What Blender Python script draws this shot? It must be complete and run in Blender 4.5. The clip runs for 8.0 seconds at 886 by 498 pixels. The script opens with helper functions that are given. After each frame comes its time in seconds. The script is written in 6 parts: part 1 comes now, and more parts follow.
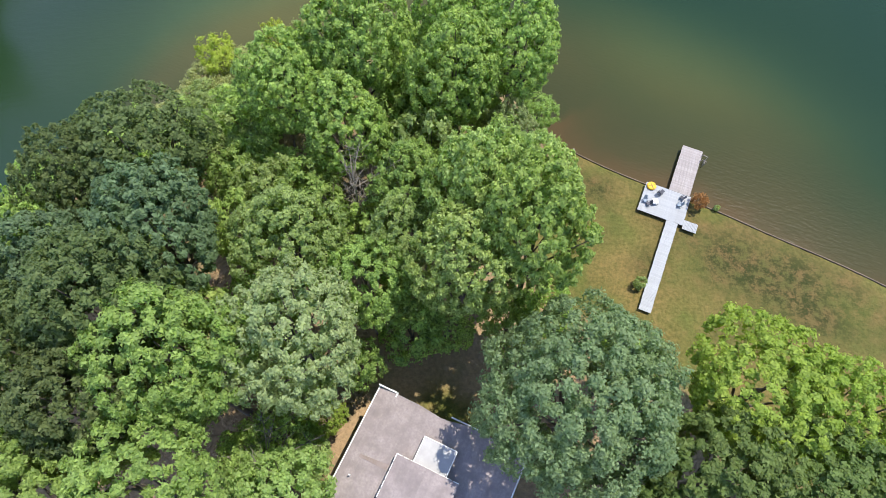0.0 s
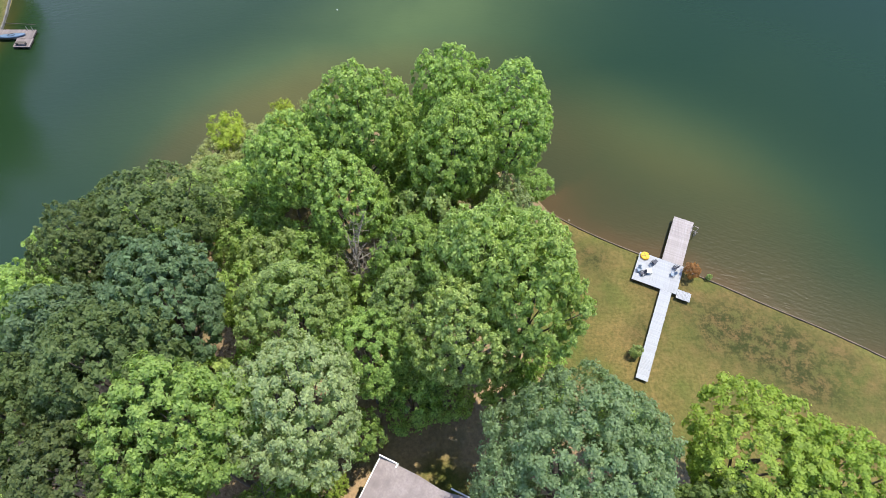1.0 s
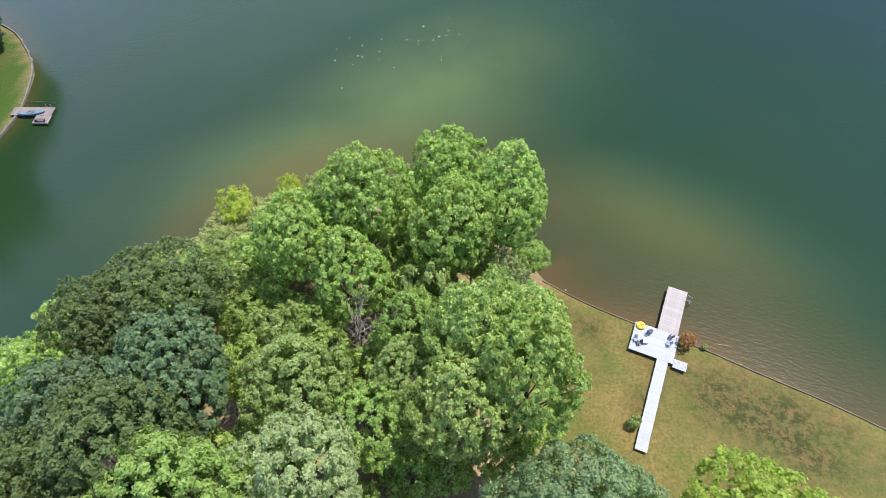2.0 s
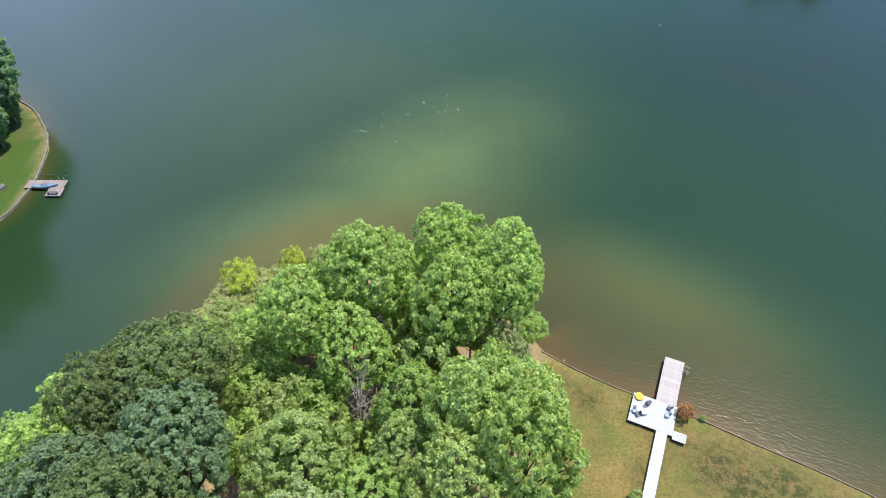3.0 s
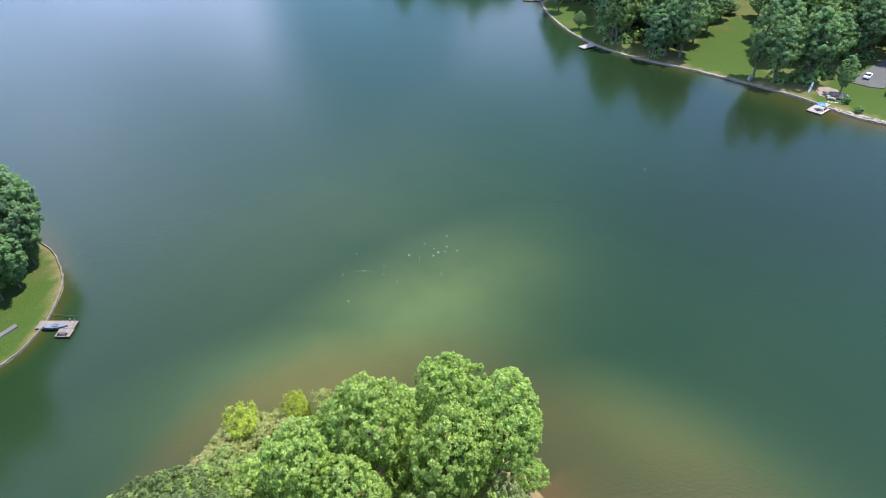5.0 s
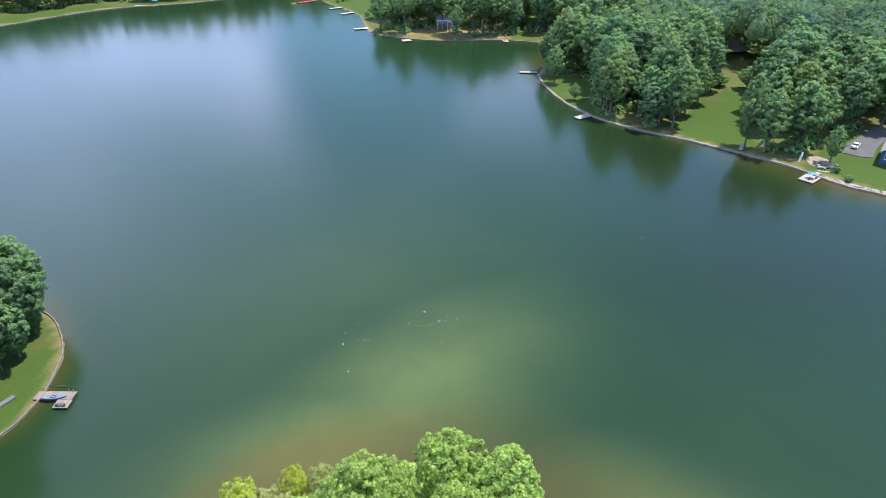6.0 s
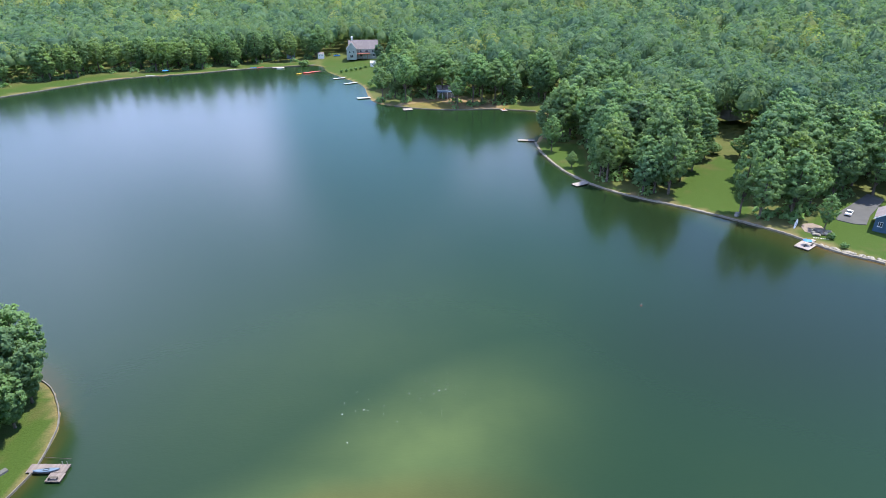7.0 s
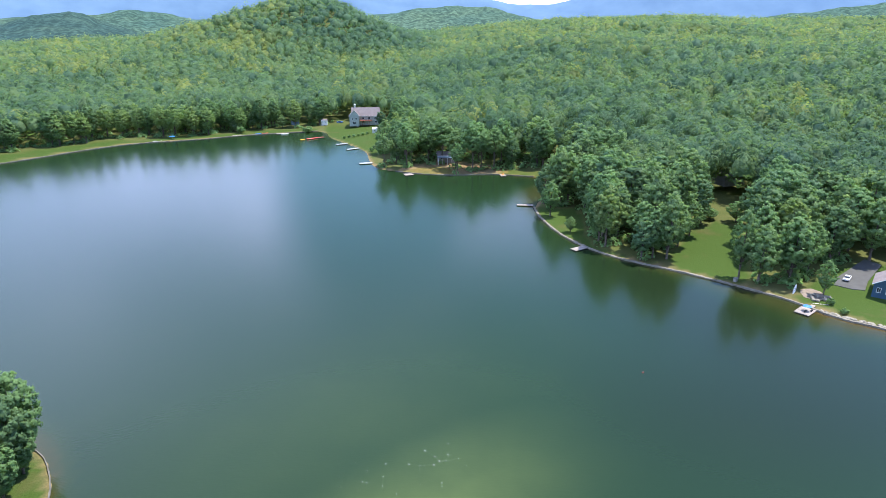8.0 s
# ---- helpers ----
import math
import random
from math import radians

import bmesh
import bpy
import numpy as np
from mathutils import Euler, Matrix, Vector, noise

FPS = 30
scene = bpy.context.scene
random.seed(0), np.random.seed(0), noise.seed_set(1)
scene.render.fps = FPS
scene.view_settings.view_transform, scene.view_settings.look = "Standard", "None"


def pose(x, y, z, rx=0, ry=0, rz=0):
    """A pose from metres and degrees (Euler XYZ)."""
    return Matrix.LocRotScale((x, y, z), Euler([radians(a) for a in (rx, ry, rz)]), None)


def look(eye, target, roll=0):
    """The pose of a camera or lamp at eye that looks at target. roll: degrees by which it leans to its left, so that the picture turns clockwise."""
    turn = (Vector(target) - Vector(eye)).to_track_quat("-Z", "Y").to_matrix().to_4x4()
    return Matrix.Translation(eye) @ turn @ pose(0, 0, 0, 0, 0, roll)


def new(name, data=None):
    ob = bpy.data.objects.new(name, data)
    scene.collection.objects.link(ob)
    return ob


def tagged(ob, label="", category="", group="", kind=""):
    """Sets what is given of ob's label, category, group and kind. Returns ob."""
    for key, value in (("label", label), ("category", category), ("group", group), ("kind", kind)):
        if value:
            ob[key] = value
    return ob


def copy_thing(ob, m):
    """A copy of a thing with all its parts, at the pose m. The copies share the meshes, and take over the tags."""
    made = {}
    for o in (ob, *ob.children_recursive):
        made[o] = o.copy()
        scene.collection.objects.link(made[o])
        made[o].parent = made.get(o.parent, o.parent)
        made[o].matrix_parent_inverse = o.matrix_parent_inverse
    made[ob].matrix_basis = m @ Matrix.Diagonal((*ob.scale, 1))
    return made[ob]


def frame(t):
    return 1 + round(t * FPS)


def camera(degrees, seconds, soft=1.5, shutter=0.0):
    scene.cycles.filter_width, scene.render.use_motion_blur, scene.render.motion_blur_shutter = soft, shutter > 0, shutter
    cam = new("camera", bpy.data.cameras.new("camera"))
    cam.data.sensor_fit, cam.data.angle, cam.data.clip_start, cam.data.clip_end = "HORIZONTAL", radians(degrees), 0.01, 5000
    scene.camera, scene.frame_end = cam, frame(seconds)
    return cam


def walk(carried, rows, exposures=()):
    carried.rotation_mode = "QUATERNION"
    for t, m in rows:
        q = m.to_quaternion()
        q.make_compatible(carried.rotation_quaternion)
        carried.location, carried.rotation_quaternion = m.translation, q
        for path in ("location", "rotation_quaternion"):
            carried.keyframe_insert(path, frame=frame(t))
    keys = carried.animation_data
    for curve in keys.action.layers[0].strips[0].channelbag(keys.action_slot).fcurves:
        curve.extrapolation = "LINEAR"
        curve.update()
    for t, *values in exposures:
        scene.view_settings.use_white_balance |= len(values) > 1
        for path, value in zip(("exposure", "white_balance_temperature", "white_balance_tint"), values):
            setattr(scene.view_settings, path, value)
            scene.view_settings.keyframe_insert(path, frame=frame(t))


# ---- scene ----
cam = camera(70.95, 8.0, soft=0.8)
PATH = [
    (0.0, look((0.401, 1.120, 62.831), (0.417, 44.181, -27.423), 0.402)),
    (0.5, look((0.464, 1.031, 63.874), (0.378, 48.553, -24.112), 0.253)),
    (1.0, look((0.514, 0.968, 64.973), (0.351, 52.771, -20.563), 0.152)),
    (1.5, look((0.549, 0.928, 66.117), (0.337, 56.836, -16.794), 0.084)),
    (2.0, look((0.570, 0.903, 67.294), (0.333, 60.750, -12.820), 0.039)),
    (2.5, look((0.579, 0.890, 68.493), (0.337, 64.513, -8.657), 0.010)),
    (3.0, look((0.575, 0.883, 69.704), (0.343, 68.122, -4.316), -0.010)),
    (3.5, look((0.560, 0.877, 70.915), (0.350, 71.575, 0.191), -0.023)),
    (4.0, look((0.534, 0.867, 72.116), (0.352, 74.865, 4.852), -0.029)),
    (4.5, look((0.497, 0.847, 73.294), (0.347, 77.984, 9.655), -0.030)),
    (5.0, look((0.451, 0.812, 74.439), (0.333, 80.922, 14.587), -0.024)),
    (5.5, look((0.395, 0.757, 75.541), (0.308, 83.667, 19.631), -0.009)),
    (6.0, look((0.331, 0.677, 76.587), (0.271, 86.205, 24.770), 0.015)),
    (6.5, look((0.258, 0.567, 77.567), (0.222, 88.520, 29.984), 0.048)),
    (7.0, look((0.179, 0.420, 78.470), (0.162, 90.596, 35.245), 0.090)),
    (7.5, look((0.092, 0.233, 79.285), (0.090, 92.416, 40.525), 0.139)),
    (8.0, look((0.000, 0.000, 80.000), (0.006, 93.966, 45.788), 0.191)),
]
walk(cam, PATH, [(0.0, 0.80), (1.5, 0.94), (3.0, 1.12), (4.5, 1.22), (8.0, 1.22)])

# ---- world and sun ----
SUN_AZIMUTH, SUN_ELEVATION = radians(60), radians(68)
SUN_WAY = Vector((math.sin(SUN_AZIMUTH) * math.cos(SUN_ELEVATION), math.cos(SUN_AZIMUTH) * math.cos(SUN_ELEVATION), math.sin(SUN_ELEVATION)))
world = bpy.data.worlds.new("sky")
scene.world = world
world.use_nodes = True
wn, wl = world.node_tree.nodes, world.node_tree.links
wn.clear()
w_out = wn.new("ShaderNodeOutputWorld")
w_bg = wn.new("ShaderNodeBackground")
w_sky = wn.new("ShaderNodeTexSky")
w_sky.sky_type, w_sky.sun_disc = "NISHITA", False
w_sky.sun_elevation, w_sky.sun_rotation = SUN_ELEVATION, SUN_AZIMUTH
w_sky.dust_density, w_sky.air_density, w_sky.ozone_density = 0.3, 1.0, 3.5
w_co = wn.new("ShaderNodeTexCoord")
w_sep = wn.new("ShaderNodeSeparateXYZ")
w_up = wn.new("ShaderNodeMath")
w_up.operation, w_up.inputs[1].default_value = "MAXIMUM", 0.0
w_lift = wn.new("ShaderNodeMath")
w_lift.operation, w_lift.inputs[1].default_value = "ADD", 0.10
w_div = wn.new("ShaderNodeVectorMath")
w_div.operation = "DIVIDE"
w_com = wn.new("ShaderNodeCombineXYZ")
w_noise = wn.new("ShaderNodeTexNoise")
w_noise.inputs["Scale"].default_value, w_noise.inputs["Detail"].default_value = 0.42, 4.0
w_noise.inputs["Roughness"].default_value = 0.55
# the cloud thickens towards the west, with a blue break low in the north
w_tint = wn.new("ShaderNodeMixRGB")
w_tint.blend_type, w_tint.inputs["Fac"].default_value, w_tint.inputs["Color2"].default_value = "MULTIPLY", 1.0, (0.50, 0.595, 0.68, 1)
w_west = wn.new("ShaderNodeMath")
w_west.operation, w_west.inputs[2].default_value = "MULTIPLY_ADD", -0.035
w_high = wn.new("ShaderNodeMath")
w_high.operation, w_high.inputs[1].default_value, w_high.inputs[2].default_value = "MULTIPLY_ADD", -0.46, 0.10
w_break = wn.new("ShaderNodeVectorMath")
w_break.operation = "DOT_PRODUCT"
w_break.inputs[1].default_value = Vector((math.sin(radians(-7)) * math.cos(radians(15)), math.cos(radians(-7)) * math.cos(radians(15)), math.sin(radians(15))))
w_hole = wn.new("ShaderNodeMapRange")
w_hole.interpolation_type = "SMOOTHSTEP"
for key, v in (("From Min", math.cos(radians(10))), ("From Max", math.cos(radians(3))), ("To Min", 0.0), ("To Max", -0.34)):
    w_hole.inputs[key].default_value = v
w_all, w_sum = wn.new("ShaderNodeMath"), wn.new("ShaderNodeMath")
w_map = wn.new("ShaderNodeMapping")
w_map.inputs["Location"].default_value = (11.97, -1.63, 4.78)
w_ramp = wn.new("ShaderNodeMapRange")
w_ramp.inputs["From Min"].default_value, w_ramp.inputs["From Max"].default_value = 0.38, 0.62
w_cloud = wn.new("ShaderNodeMixRGB")
w_deep = wn.new("ShaderNodeMapRange")
w_deep.inputs["From Min"].default_value, w_deep.inputs["From Max"].default_value = 0.54, 0.78
w_tone = wn.new("ShaderNodeMixRGB")
w_tone.inputs["Color1"].default_value, w_tone.inputs["Color2"].default_value = (3.3, 4.1, 7.0, 1), (5.5, 6.3, 10.0, 1)
wl.new(w_co.outputs["Generated"], w_sep.inputs[0])
wl.new(w_sep.outputs["Z"], w_up.inputs[0])
wl.new(w_up.outputs[0], w_lift.inputs[0])
for axis in "XYZ":
    wl.new(w_lift.outputs[0], w_com.inputs[axis])
wl.new(w_co.outputs["Generated"], w_div.inputs[0])
wl.new(w_com.outputs[0], w_div.inputs[1])
wl.new(w_div.outputs[0], w_map.inputs["Vector"])
wl.new(w_map.outputs[0], w_noise.inputs["Vector"])
wl.new(w_up.outputs[0], w_high.inputs[0])
wl.new(w_high.outputs[0], w_west.inputs[1])
wl.new(w_sep.outputs["X"], w_west.inputs[0])
wl.new(w_co.outputs["Generated"], w_break.inputs[0])
wl.new(w_break.outputs["Value"], w_hole.inputs["Value"])
wl.new(w_west.outputs[0], w_all.inputs[0])
wl.new(w_hole.outputs[0], w_all.inputs[1])
wl.new(w_noise.outputs["Fac"], w_sum.inputs[0])
wl.new(w_all.outputs[0], w_sum.inputs[1])
wl.new(w_sum.outputs[0], w_ramp.inputs["Value"])
wl.new(w_sum.outputs[0], w_deep.inputs["Value"])
wl.new(w_deep.outputs[0], w_tone.inputs["Fac"])
wl.new(w_tone.outputs[0], w_cloud.inputs["Color2"])
wl.new(w_ramp.outputs[0], w_cloud.inputs["Fac"])
wl.new(w_sky.outputs[0], w_tint.inputs["Color1"])
wl.new(w_tint.outputs[0], w_cloud.inputs["Color1"])
wl.new(w_cloud.outputs[0], w_bg.inputs["Color"])
w_bg.inputs["Strength"].default_value = 0.20
wl.new(w_bg.outputs[0], w_out.inputs["Surface"])

sun = new("sun", bpy.data.lights.new("sun", "SUN"))
sun.data.energy, sun.data.angle, sun.data.color = 4.0, radians(0.6), (1.0, 0.95, 0.86)
sun.matrix_world = look(SUN_WAY * 500, (0, 0, 0))

# ---- materials ----


def material(name, base, rough=0.7, metal=0.0):
    """A node material; gives it, its nodes, its links and its shader."""
    m = bpy.data.materials.new(name)
    m.use_nodes = True
    n, l = m.node_tree.nodes, m.node_tree.links
    b = n["Principled BSDF"]
    b.inputs["Base Color"].default_value = (*base, 1)
    b.inputs["Roughness"].default_value, b.inputs["Metallic"].default_value = rough, metal
    return m, n, l, b


def noise_node(n, l, scale, detail=4.0, coords="Object", rough=0.55):
    co, t = n.new("ShaderNodeTexCoord"), n.new("ShaderNodeTexNoise")
    t.inputs["Scale"].default_value, t.inputs["Detail"].default_value, t.inputs["Roughness"].default_value = scale, detail, rough
    l.new(co.outputs[coords], t.inputs["Vector"])
    return t.outputs["Fac"]


def span(n, l, value, a, b, to_a=0.0, to_b=1.0):
    r = n.new("ShaderNodeMapRange")
    for key, v in (("From Min", a), ("From Max", b), ("To Min", to_a), ("To Max", to_b)):
        r.inputs[key].default_value = v
    l.new(value, r.inputs["Value"])
    return r.outputs[0]


def mix(n, l, fac, one, two, how="MIX"):
    x = n.new("ShaderNodeMixRGB")
    x.blend_type = how
    for key, v in (("Fac", fac), ("Color1", one), ("Color2", two)):
        if isinstance(v, (int, float)):
            x.inputs[key].default_value = v
        elif isinstance(v, tuple):
            x.inputs[key].default_value = (*v, 1)
        else:
            l.new(v, x.inputs[key])
    return x.outputs[0]


def bump(n, l, shader, height, strength, distance):
    b = n.new("ShaderNodeBump")
    b.inputs["Strength"].default_value, b.inputs["Distance"].default_value = strength, distance
    l.new(height, b.inputs["Height"])
    l.new(b.outputs[0], shader.inputs["Normal"])


def worn(name, base, dark, scale=3.0, fine=40.0, rough=0.7, metal=0.0, relief=0.15, per_piece=0.25, grain=0.35):
    """A plain surface with stains at one scale, grain at another and a tone of its own for each piece."""
    m, n, l, b = material(name, base, rough, metal)
    big, small = noise_node(n, l, scale), noise_node(n, l, fine, 2.0)
    c = mix(n, l, span(n, l, big, 0.35, 0.7), base, dark)
    c = mix(n, l, span(n, l, small, 0.3, 0.75, 0.0, grain), c, dark)
    info = n.new("ShaderNodeObjectInfo")
    grey = span(n, l, info.outputs["Random"], 0, 1, 1 - per_piece, 1 + per_piece * 0.4)
    com = n.new("ShaderNodeCombineXYZ")
    for axis in "XYZ":
        l.new(grey, com.inputs[axis])
    c = mix(n, l, 1.0, c, com.outputs[0], "MULTIPLY")
    l.new(c, b.inputs["Base Color"])
    bump(n, l, b, small, relief, 0.02)
    return m


def leaf_material(name, base, other, glow=0.55, gloss=0.16, vary=1.0):
    """Leaves: a tone for each leaf, a drift over the crown, some light let through."""
    m, n, l, b = material(name, base, 0.5)
    b.inputs["Specular IOR Level"].default_value = gloss
    geo, info = n.new("ShaderNodeNewGeometry"), n.new("ShaderNodeObjectInfo")
    low, high = tuple(v * (1 - 0.34 * vary) for v in other), tuple(v * (1 + 0.12 * vary) for v in base)
    c = mix(n, l, geo.outputs["Random Per Island"], high, low)
    c = mix(n, l, span(n, l, noise_node(n, l, 0.35, 3.0), 0.35, 0.7, 0.0, 0.5), c, other)
    tone = span(n, l, info.outputs["Random"], 0, 1, 0.94, 1.10)
    hsv = n.new("ShaderNodeHueSaturation")
    l.new(span(n, l, info.outputs["Random"], 0, 1, 0.495, 0.507), hsv.inputs["Hue"])
    l.new(tone, hsv.inputs["Value"])
    l.new(c, hsv.inputs["Color"])
    l.new(hsv.outputs[0], b.inputs["Base Color"])
    tr, ms = n.new("ShaderNodeBsdfTranslucent"), n.new("ShaderNodeMixShader")
    l.new(mix(n, l, 1.0, hsv.outputs[0], (1.42, 1.44, 0.95), "MULTIPLY"), tr.inputs["Color"])
    ms.inputs[0].default_value = glow
    l.new(b.outputs[0], ms.inputs[1])
    l.new(tr.outputs[0], ms.inputs[2])
    l.new(ms.outputs[0], n["Material Output"].inputs["Surface"])
    return m


def wood_material(name, base, other):
    """A far crown: a tone for each bough, shaded gaps in the colour, clusters of leaves as relief."""
    m, n, l, b = material(name, base, 0.6)
    b.inputs["Specular IOR Level"].default_value = 0.1
    geo = n.new("ShaderNodeNewGeometry")
    c = mix(n, l, geo.outputs["Random Per Island"], tuple(v * 1.08 for v in base), tuple(v * 0.92 for v in other))
    leafy = noise_node(n, l, 0.75, 5.0, rough=0.68)
    # shade in the gaps between leaf clusters is put into the colour
    c = mix(n, l, span(n, l, leafy, 0.42, 0.64, 0.25, 0.0), c, tuple(v * 0.5 for v in other))
    l.new(c, b.inputs["Base Color"])
    bump(n, l, b, leafy, 0.75, 0.9)
    tr, ms = n.new("ShaderNodeBsdfTranslucent"), n.new("ShaderNodeMixShader")
    l.new(mix(n, l, 1.0, c, (1.4, 1.4, 0.8), "MULTIPLY"), tr.inputs["Color"])
    ms.inputs[0].default_value = 0.5
    l.new(b.outputs[0], ms.inputs[1])
    l.new(tr.outputs[0], ms.inputs[2])
    l.new(ms.outputs[0], n["Material Output"].inputs["Surface"])
    return m


LEAF = {}
LEAF["green"] = leaf_material("leaf_green", (0.458, 0.565, 0.171), (0.214, 0.323, 0.090))
LEAF["bright"] = leaf_material("leaf_bright", (0.381, 0.482, 0.147), (0.214, 0.319, 0.092))
LEAF["lime"] = leaf_material("leaf_lime", (0.369, 0.447, 0.087), (0.250, 0.348, 0.064))
LEAF["blue"] = leaf_material("leaf_blue_green", (0.215, 0.296, 0.152), (0.136, 0.210, 0.108))
LEAF["dark"] = leaf_material("leaf_dark", (0.184, 0.228, 0.086), (0.113, 0.158, 0.060))
LEAF["olive"] = leaf_material("leaf_olive", (0.392, 0.465, 0.171), (0.232, 0.309, 0.115))
LEAF["mid"] = leaf_material("leaf_mid", (0.224, 0.296, 0.090), (0.130, 0.198, 0.058))
LEAF["pale"] = leaf_material("leaf_pale", (0.435, 0.492, 0.246), (0.295, 0.372, 0.174))
LEAF["yellow"] = leaf_material("leaf_yellow", (0.460, 0.500, 0.090), (0.330, 0.390, 0.070))
LEAF["speck"] = leaf_material("leaf_sycamore", (0.545, 0.624, 0.243), (0.234, 0.338, 0.089))
LEAF["bank"] = leaf_material("leaf_bank", (0.203, 0.316, 0.140), (0.150, 0.253, 0.115), 0.5, 0.1, 0.5)
LEAF["bank_light"] = leaf_material("leaf_bank_light", (0.252, 0.349, 0.135), (0.187, 0.287, 0.116), 0.5, 0.1, 0.5)
LEAF["bank_dim"] = leaf_material("leaf_bank_dim", (0.163, 0.265, 0.133), (0.123, 0.213, 0.117), 0.5, 0.1, 0.5)
# haze of distance is put into these crowns as bluer greens
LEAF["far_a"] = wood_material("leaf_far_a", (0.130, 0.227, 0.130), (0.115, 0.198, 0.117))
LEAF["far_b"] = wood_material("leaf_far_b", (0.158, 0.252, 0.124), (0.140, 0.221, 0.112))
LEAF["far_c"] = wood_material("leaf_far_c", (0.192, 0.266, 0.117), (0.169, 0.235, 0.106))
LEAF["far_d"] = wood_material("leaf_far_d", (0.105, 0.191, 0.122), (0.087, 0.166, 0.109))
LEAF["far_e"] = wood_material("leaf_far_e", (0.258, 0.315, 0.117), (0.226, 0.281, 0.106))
LEAF["oak"] = leaf_material("leaf_oak", (0.307, 0.395, 0.200), (0.189, 0.275, 0.136))
LEAF["straw"] = leaf_material("leaf_straw", (0.440, 0.450, 0.200), (0.310, 0.345, 0.130))
LEAF["fern"] = leaf_material("leaf_fern", (0.380, 0.470, 0.170), (0.270, 0.370, 0.120))
LEAF["rust"] = leaf_material("leaf_rust", (0.440, 0.240, 0.095), (0.320, 0.165, 0.070))
# a touch of distance haze is mixed into this leaf green
LEAF["hazy_far"] = leaf_material("leaf_distant", (0.163, 0.262, 0.120), (0.120, 0.212, 0.103), 0.5, 0.1, 0.5)
BARK = worn("bark", (0.16, 0.13, 0.10), (0.07, 0.055, 0.045), 2.0, 18.0, 0.9, relief=0.5)
DEADWOOD = worn("dead_wood", (0.33, 0.28, 0.22), (0.21, 0.175, 0.14), 2.0, 18.0, 0.9)
WHITEBOARD = worn("white_boards", (0.345, 0.355, 0.37), (0.275, 0.28, 0.285), 0.8, 14.0, 0.65, per_piece=0.08)
GREYBOARD = worn("weathered_boards", (0.40, 0.365, 0.35), (0.25, 0.21, 0.19), 1.0, 9.0, 0.8, per_piece=0.16, grain=0.6)
WASHED = worn("washed_boards", (0.33, 0.28, 0.255), (0.23, 0.195, 0.175), 0.8, 8.0, 0.8, per_piece=0.2)
TIMBER = worn("dark_timber", (0.10, 0.085, 0.07), (0.05, 0.042, 0.036), 1.5, 12.0, 0.85)
SHINGLE = worn("roof_shingle", (0.325, 0.277, 0.268), (0.205, 0.172, 0.168), 0.8, 5.0, 0.95, relief=0.8, per_piece=0.06, grain=0.7)
TRIM = worn("white_trim", (0.78, 0.78, 0.76), (0.62, 0.61, 0.58), 1.0, 12.0, 0.5, per_piece=0.05)
WHITEROOF = worn("white_roof_membrane", (0.42, 0.405, 0.40), (0.33, 0.32, 0.315), 0.9, 6.0, 0.7)
STONE = worn("shore_stone", (0.30, 0.27, 0.21), (0.17, 0.15, 0.12), 0.9, 6.0, 0.9, relief=0.5)
PALEWALL = worn("pale_sea_wall", (0.165, 0.155, 0.135), (0.10, 0.092, 0.078), 0.7, 6.0, 0.9)
SIDING = worn("sage_siding", (0.37, 0.41, 0.36), (0.30, 0.335, 0.295), 0.6, 6.0, 0.7, per_piece=0.1)
BLUESIDING = worn("blue_siding", (0.028, 0.080, 0.135), (0.020, 0.060, 0.105), 0.6, 6.0, 0.6, per_piece=0.1)
GREYROOF = worn("grey_roof", (0.20, 0.17, 0.175), (0.14, 0.12, 0.125), 0.5, 6.0, 0.9)
REDWOOD = worn("red_deck_wood", (0.30, 0.085, 0.055), (0.20, 0.06, 0.04), 1.0, 8.0, 0.7)
ASPHALT = worn("driveway_asphalt", (0.115, 0.115, 0.115), (0.085, 0.085, 0.085), 0.3, 5.0, 0.95)
CONCRETE = worn("concrete", (0.26, 0.25, 0.235), (0.19, 0.18, 0.165), 0.6, 6.0, 0.9)
STEEL = worn("galvanised_steel", (0.55, 0.56, 0.57), (0.40, 0.41, 0.42), 3.0, 20.0, 0.4, 0.8)
BLACK = worn("black_plastic", (0.03, 0.03, 0.035), (0.02, 0.02, 0.022), 3.0, 20.0, 0.5)
CHARCOAL = worn("charcoal_fabric", (0.09, 0.09, 0.11), (0.06, 0.06, 0.07), 4.0, 60.0, 0.9)
YELLOW = worn("yellow_canvas", (0.80, 0.47, 0.03), (0.66, 0.36, 0.02), 3.0, 30.0, 0.7)
BLUE = worn("blue_canvas", (0.02, 0.20, 0.60), (0.015, 0.14, 0.44), 3.0, 30.0, 0.6)
SKYBLUE = worn("light_blue_plastic", (0.15, 0.21, 0.29), (0.11, 0.165, 0.235), 3.0, 30.0, 0.4)
ORANGE = worn("orange_plastic", (0.75, 0.20, 0.03), (0.60, 0.15, 0.02), 3.0, 30.0, 0.4)
RED = worn("red_plastic", (0.62, 0.05, 0.03), (0.48, 0.04, 0.02), 3.0, 30.0, 0.4)
CARWHITE = worn("white_car_paint", (0.80, 0.80, 0.80), (0.74, 0.74, 0.74), 1.0, 10.0, 0.25, per_piece=0.0, relief=0.0)
RUBBER = worn("tyre_rubber", (0.03, 0.03, 0.03), (0.02, 0.02, 0.02), 3.0, 20.0, 0.9)
GLASS = material("dark_glass", (0.03, 0.04, 0.05), 0.06)[0]


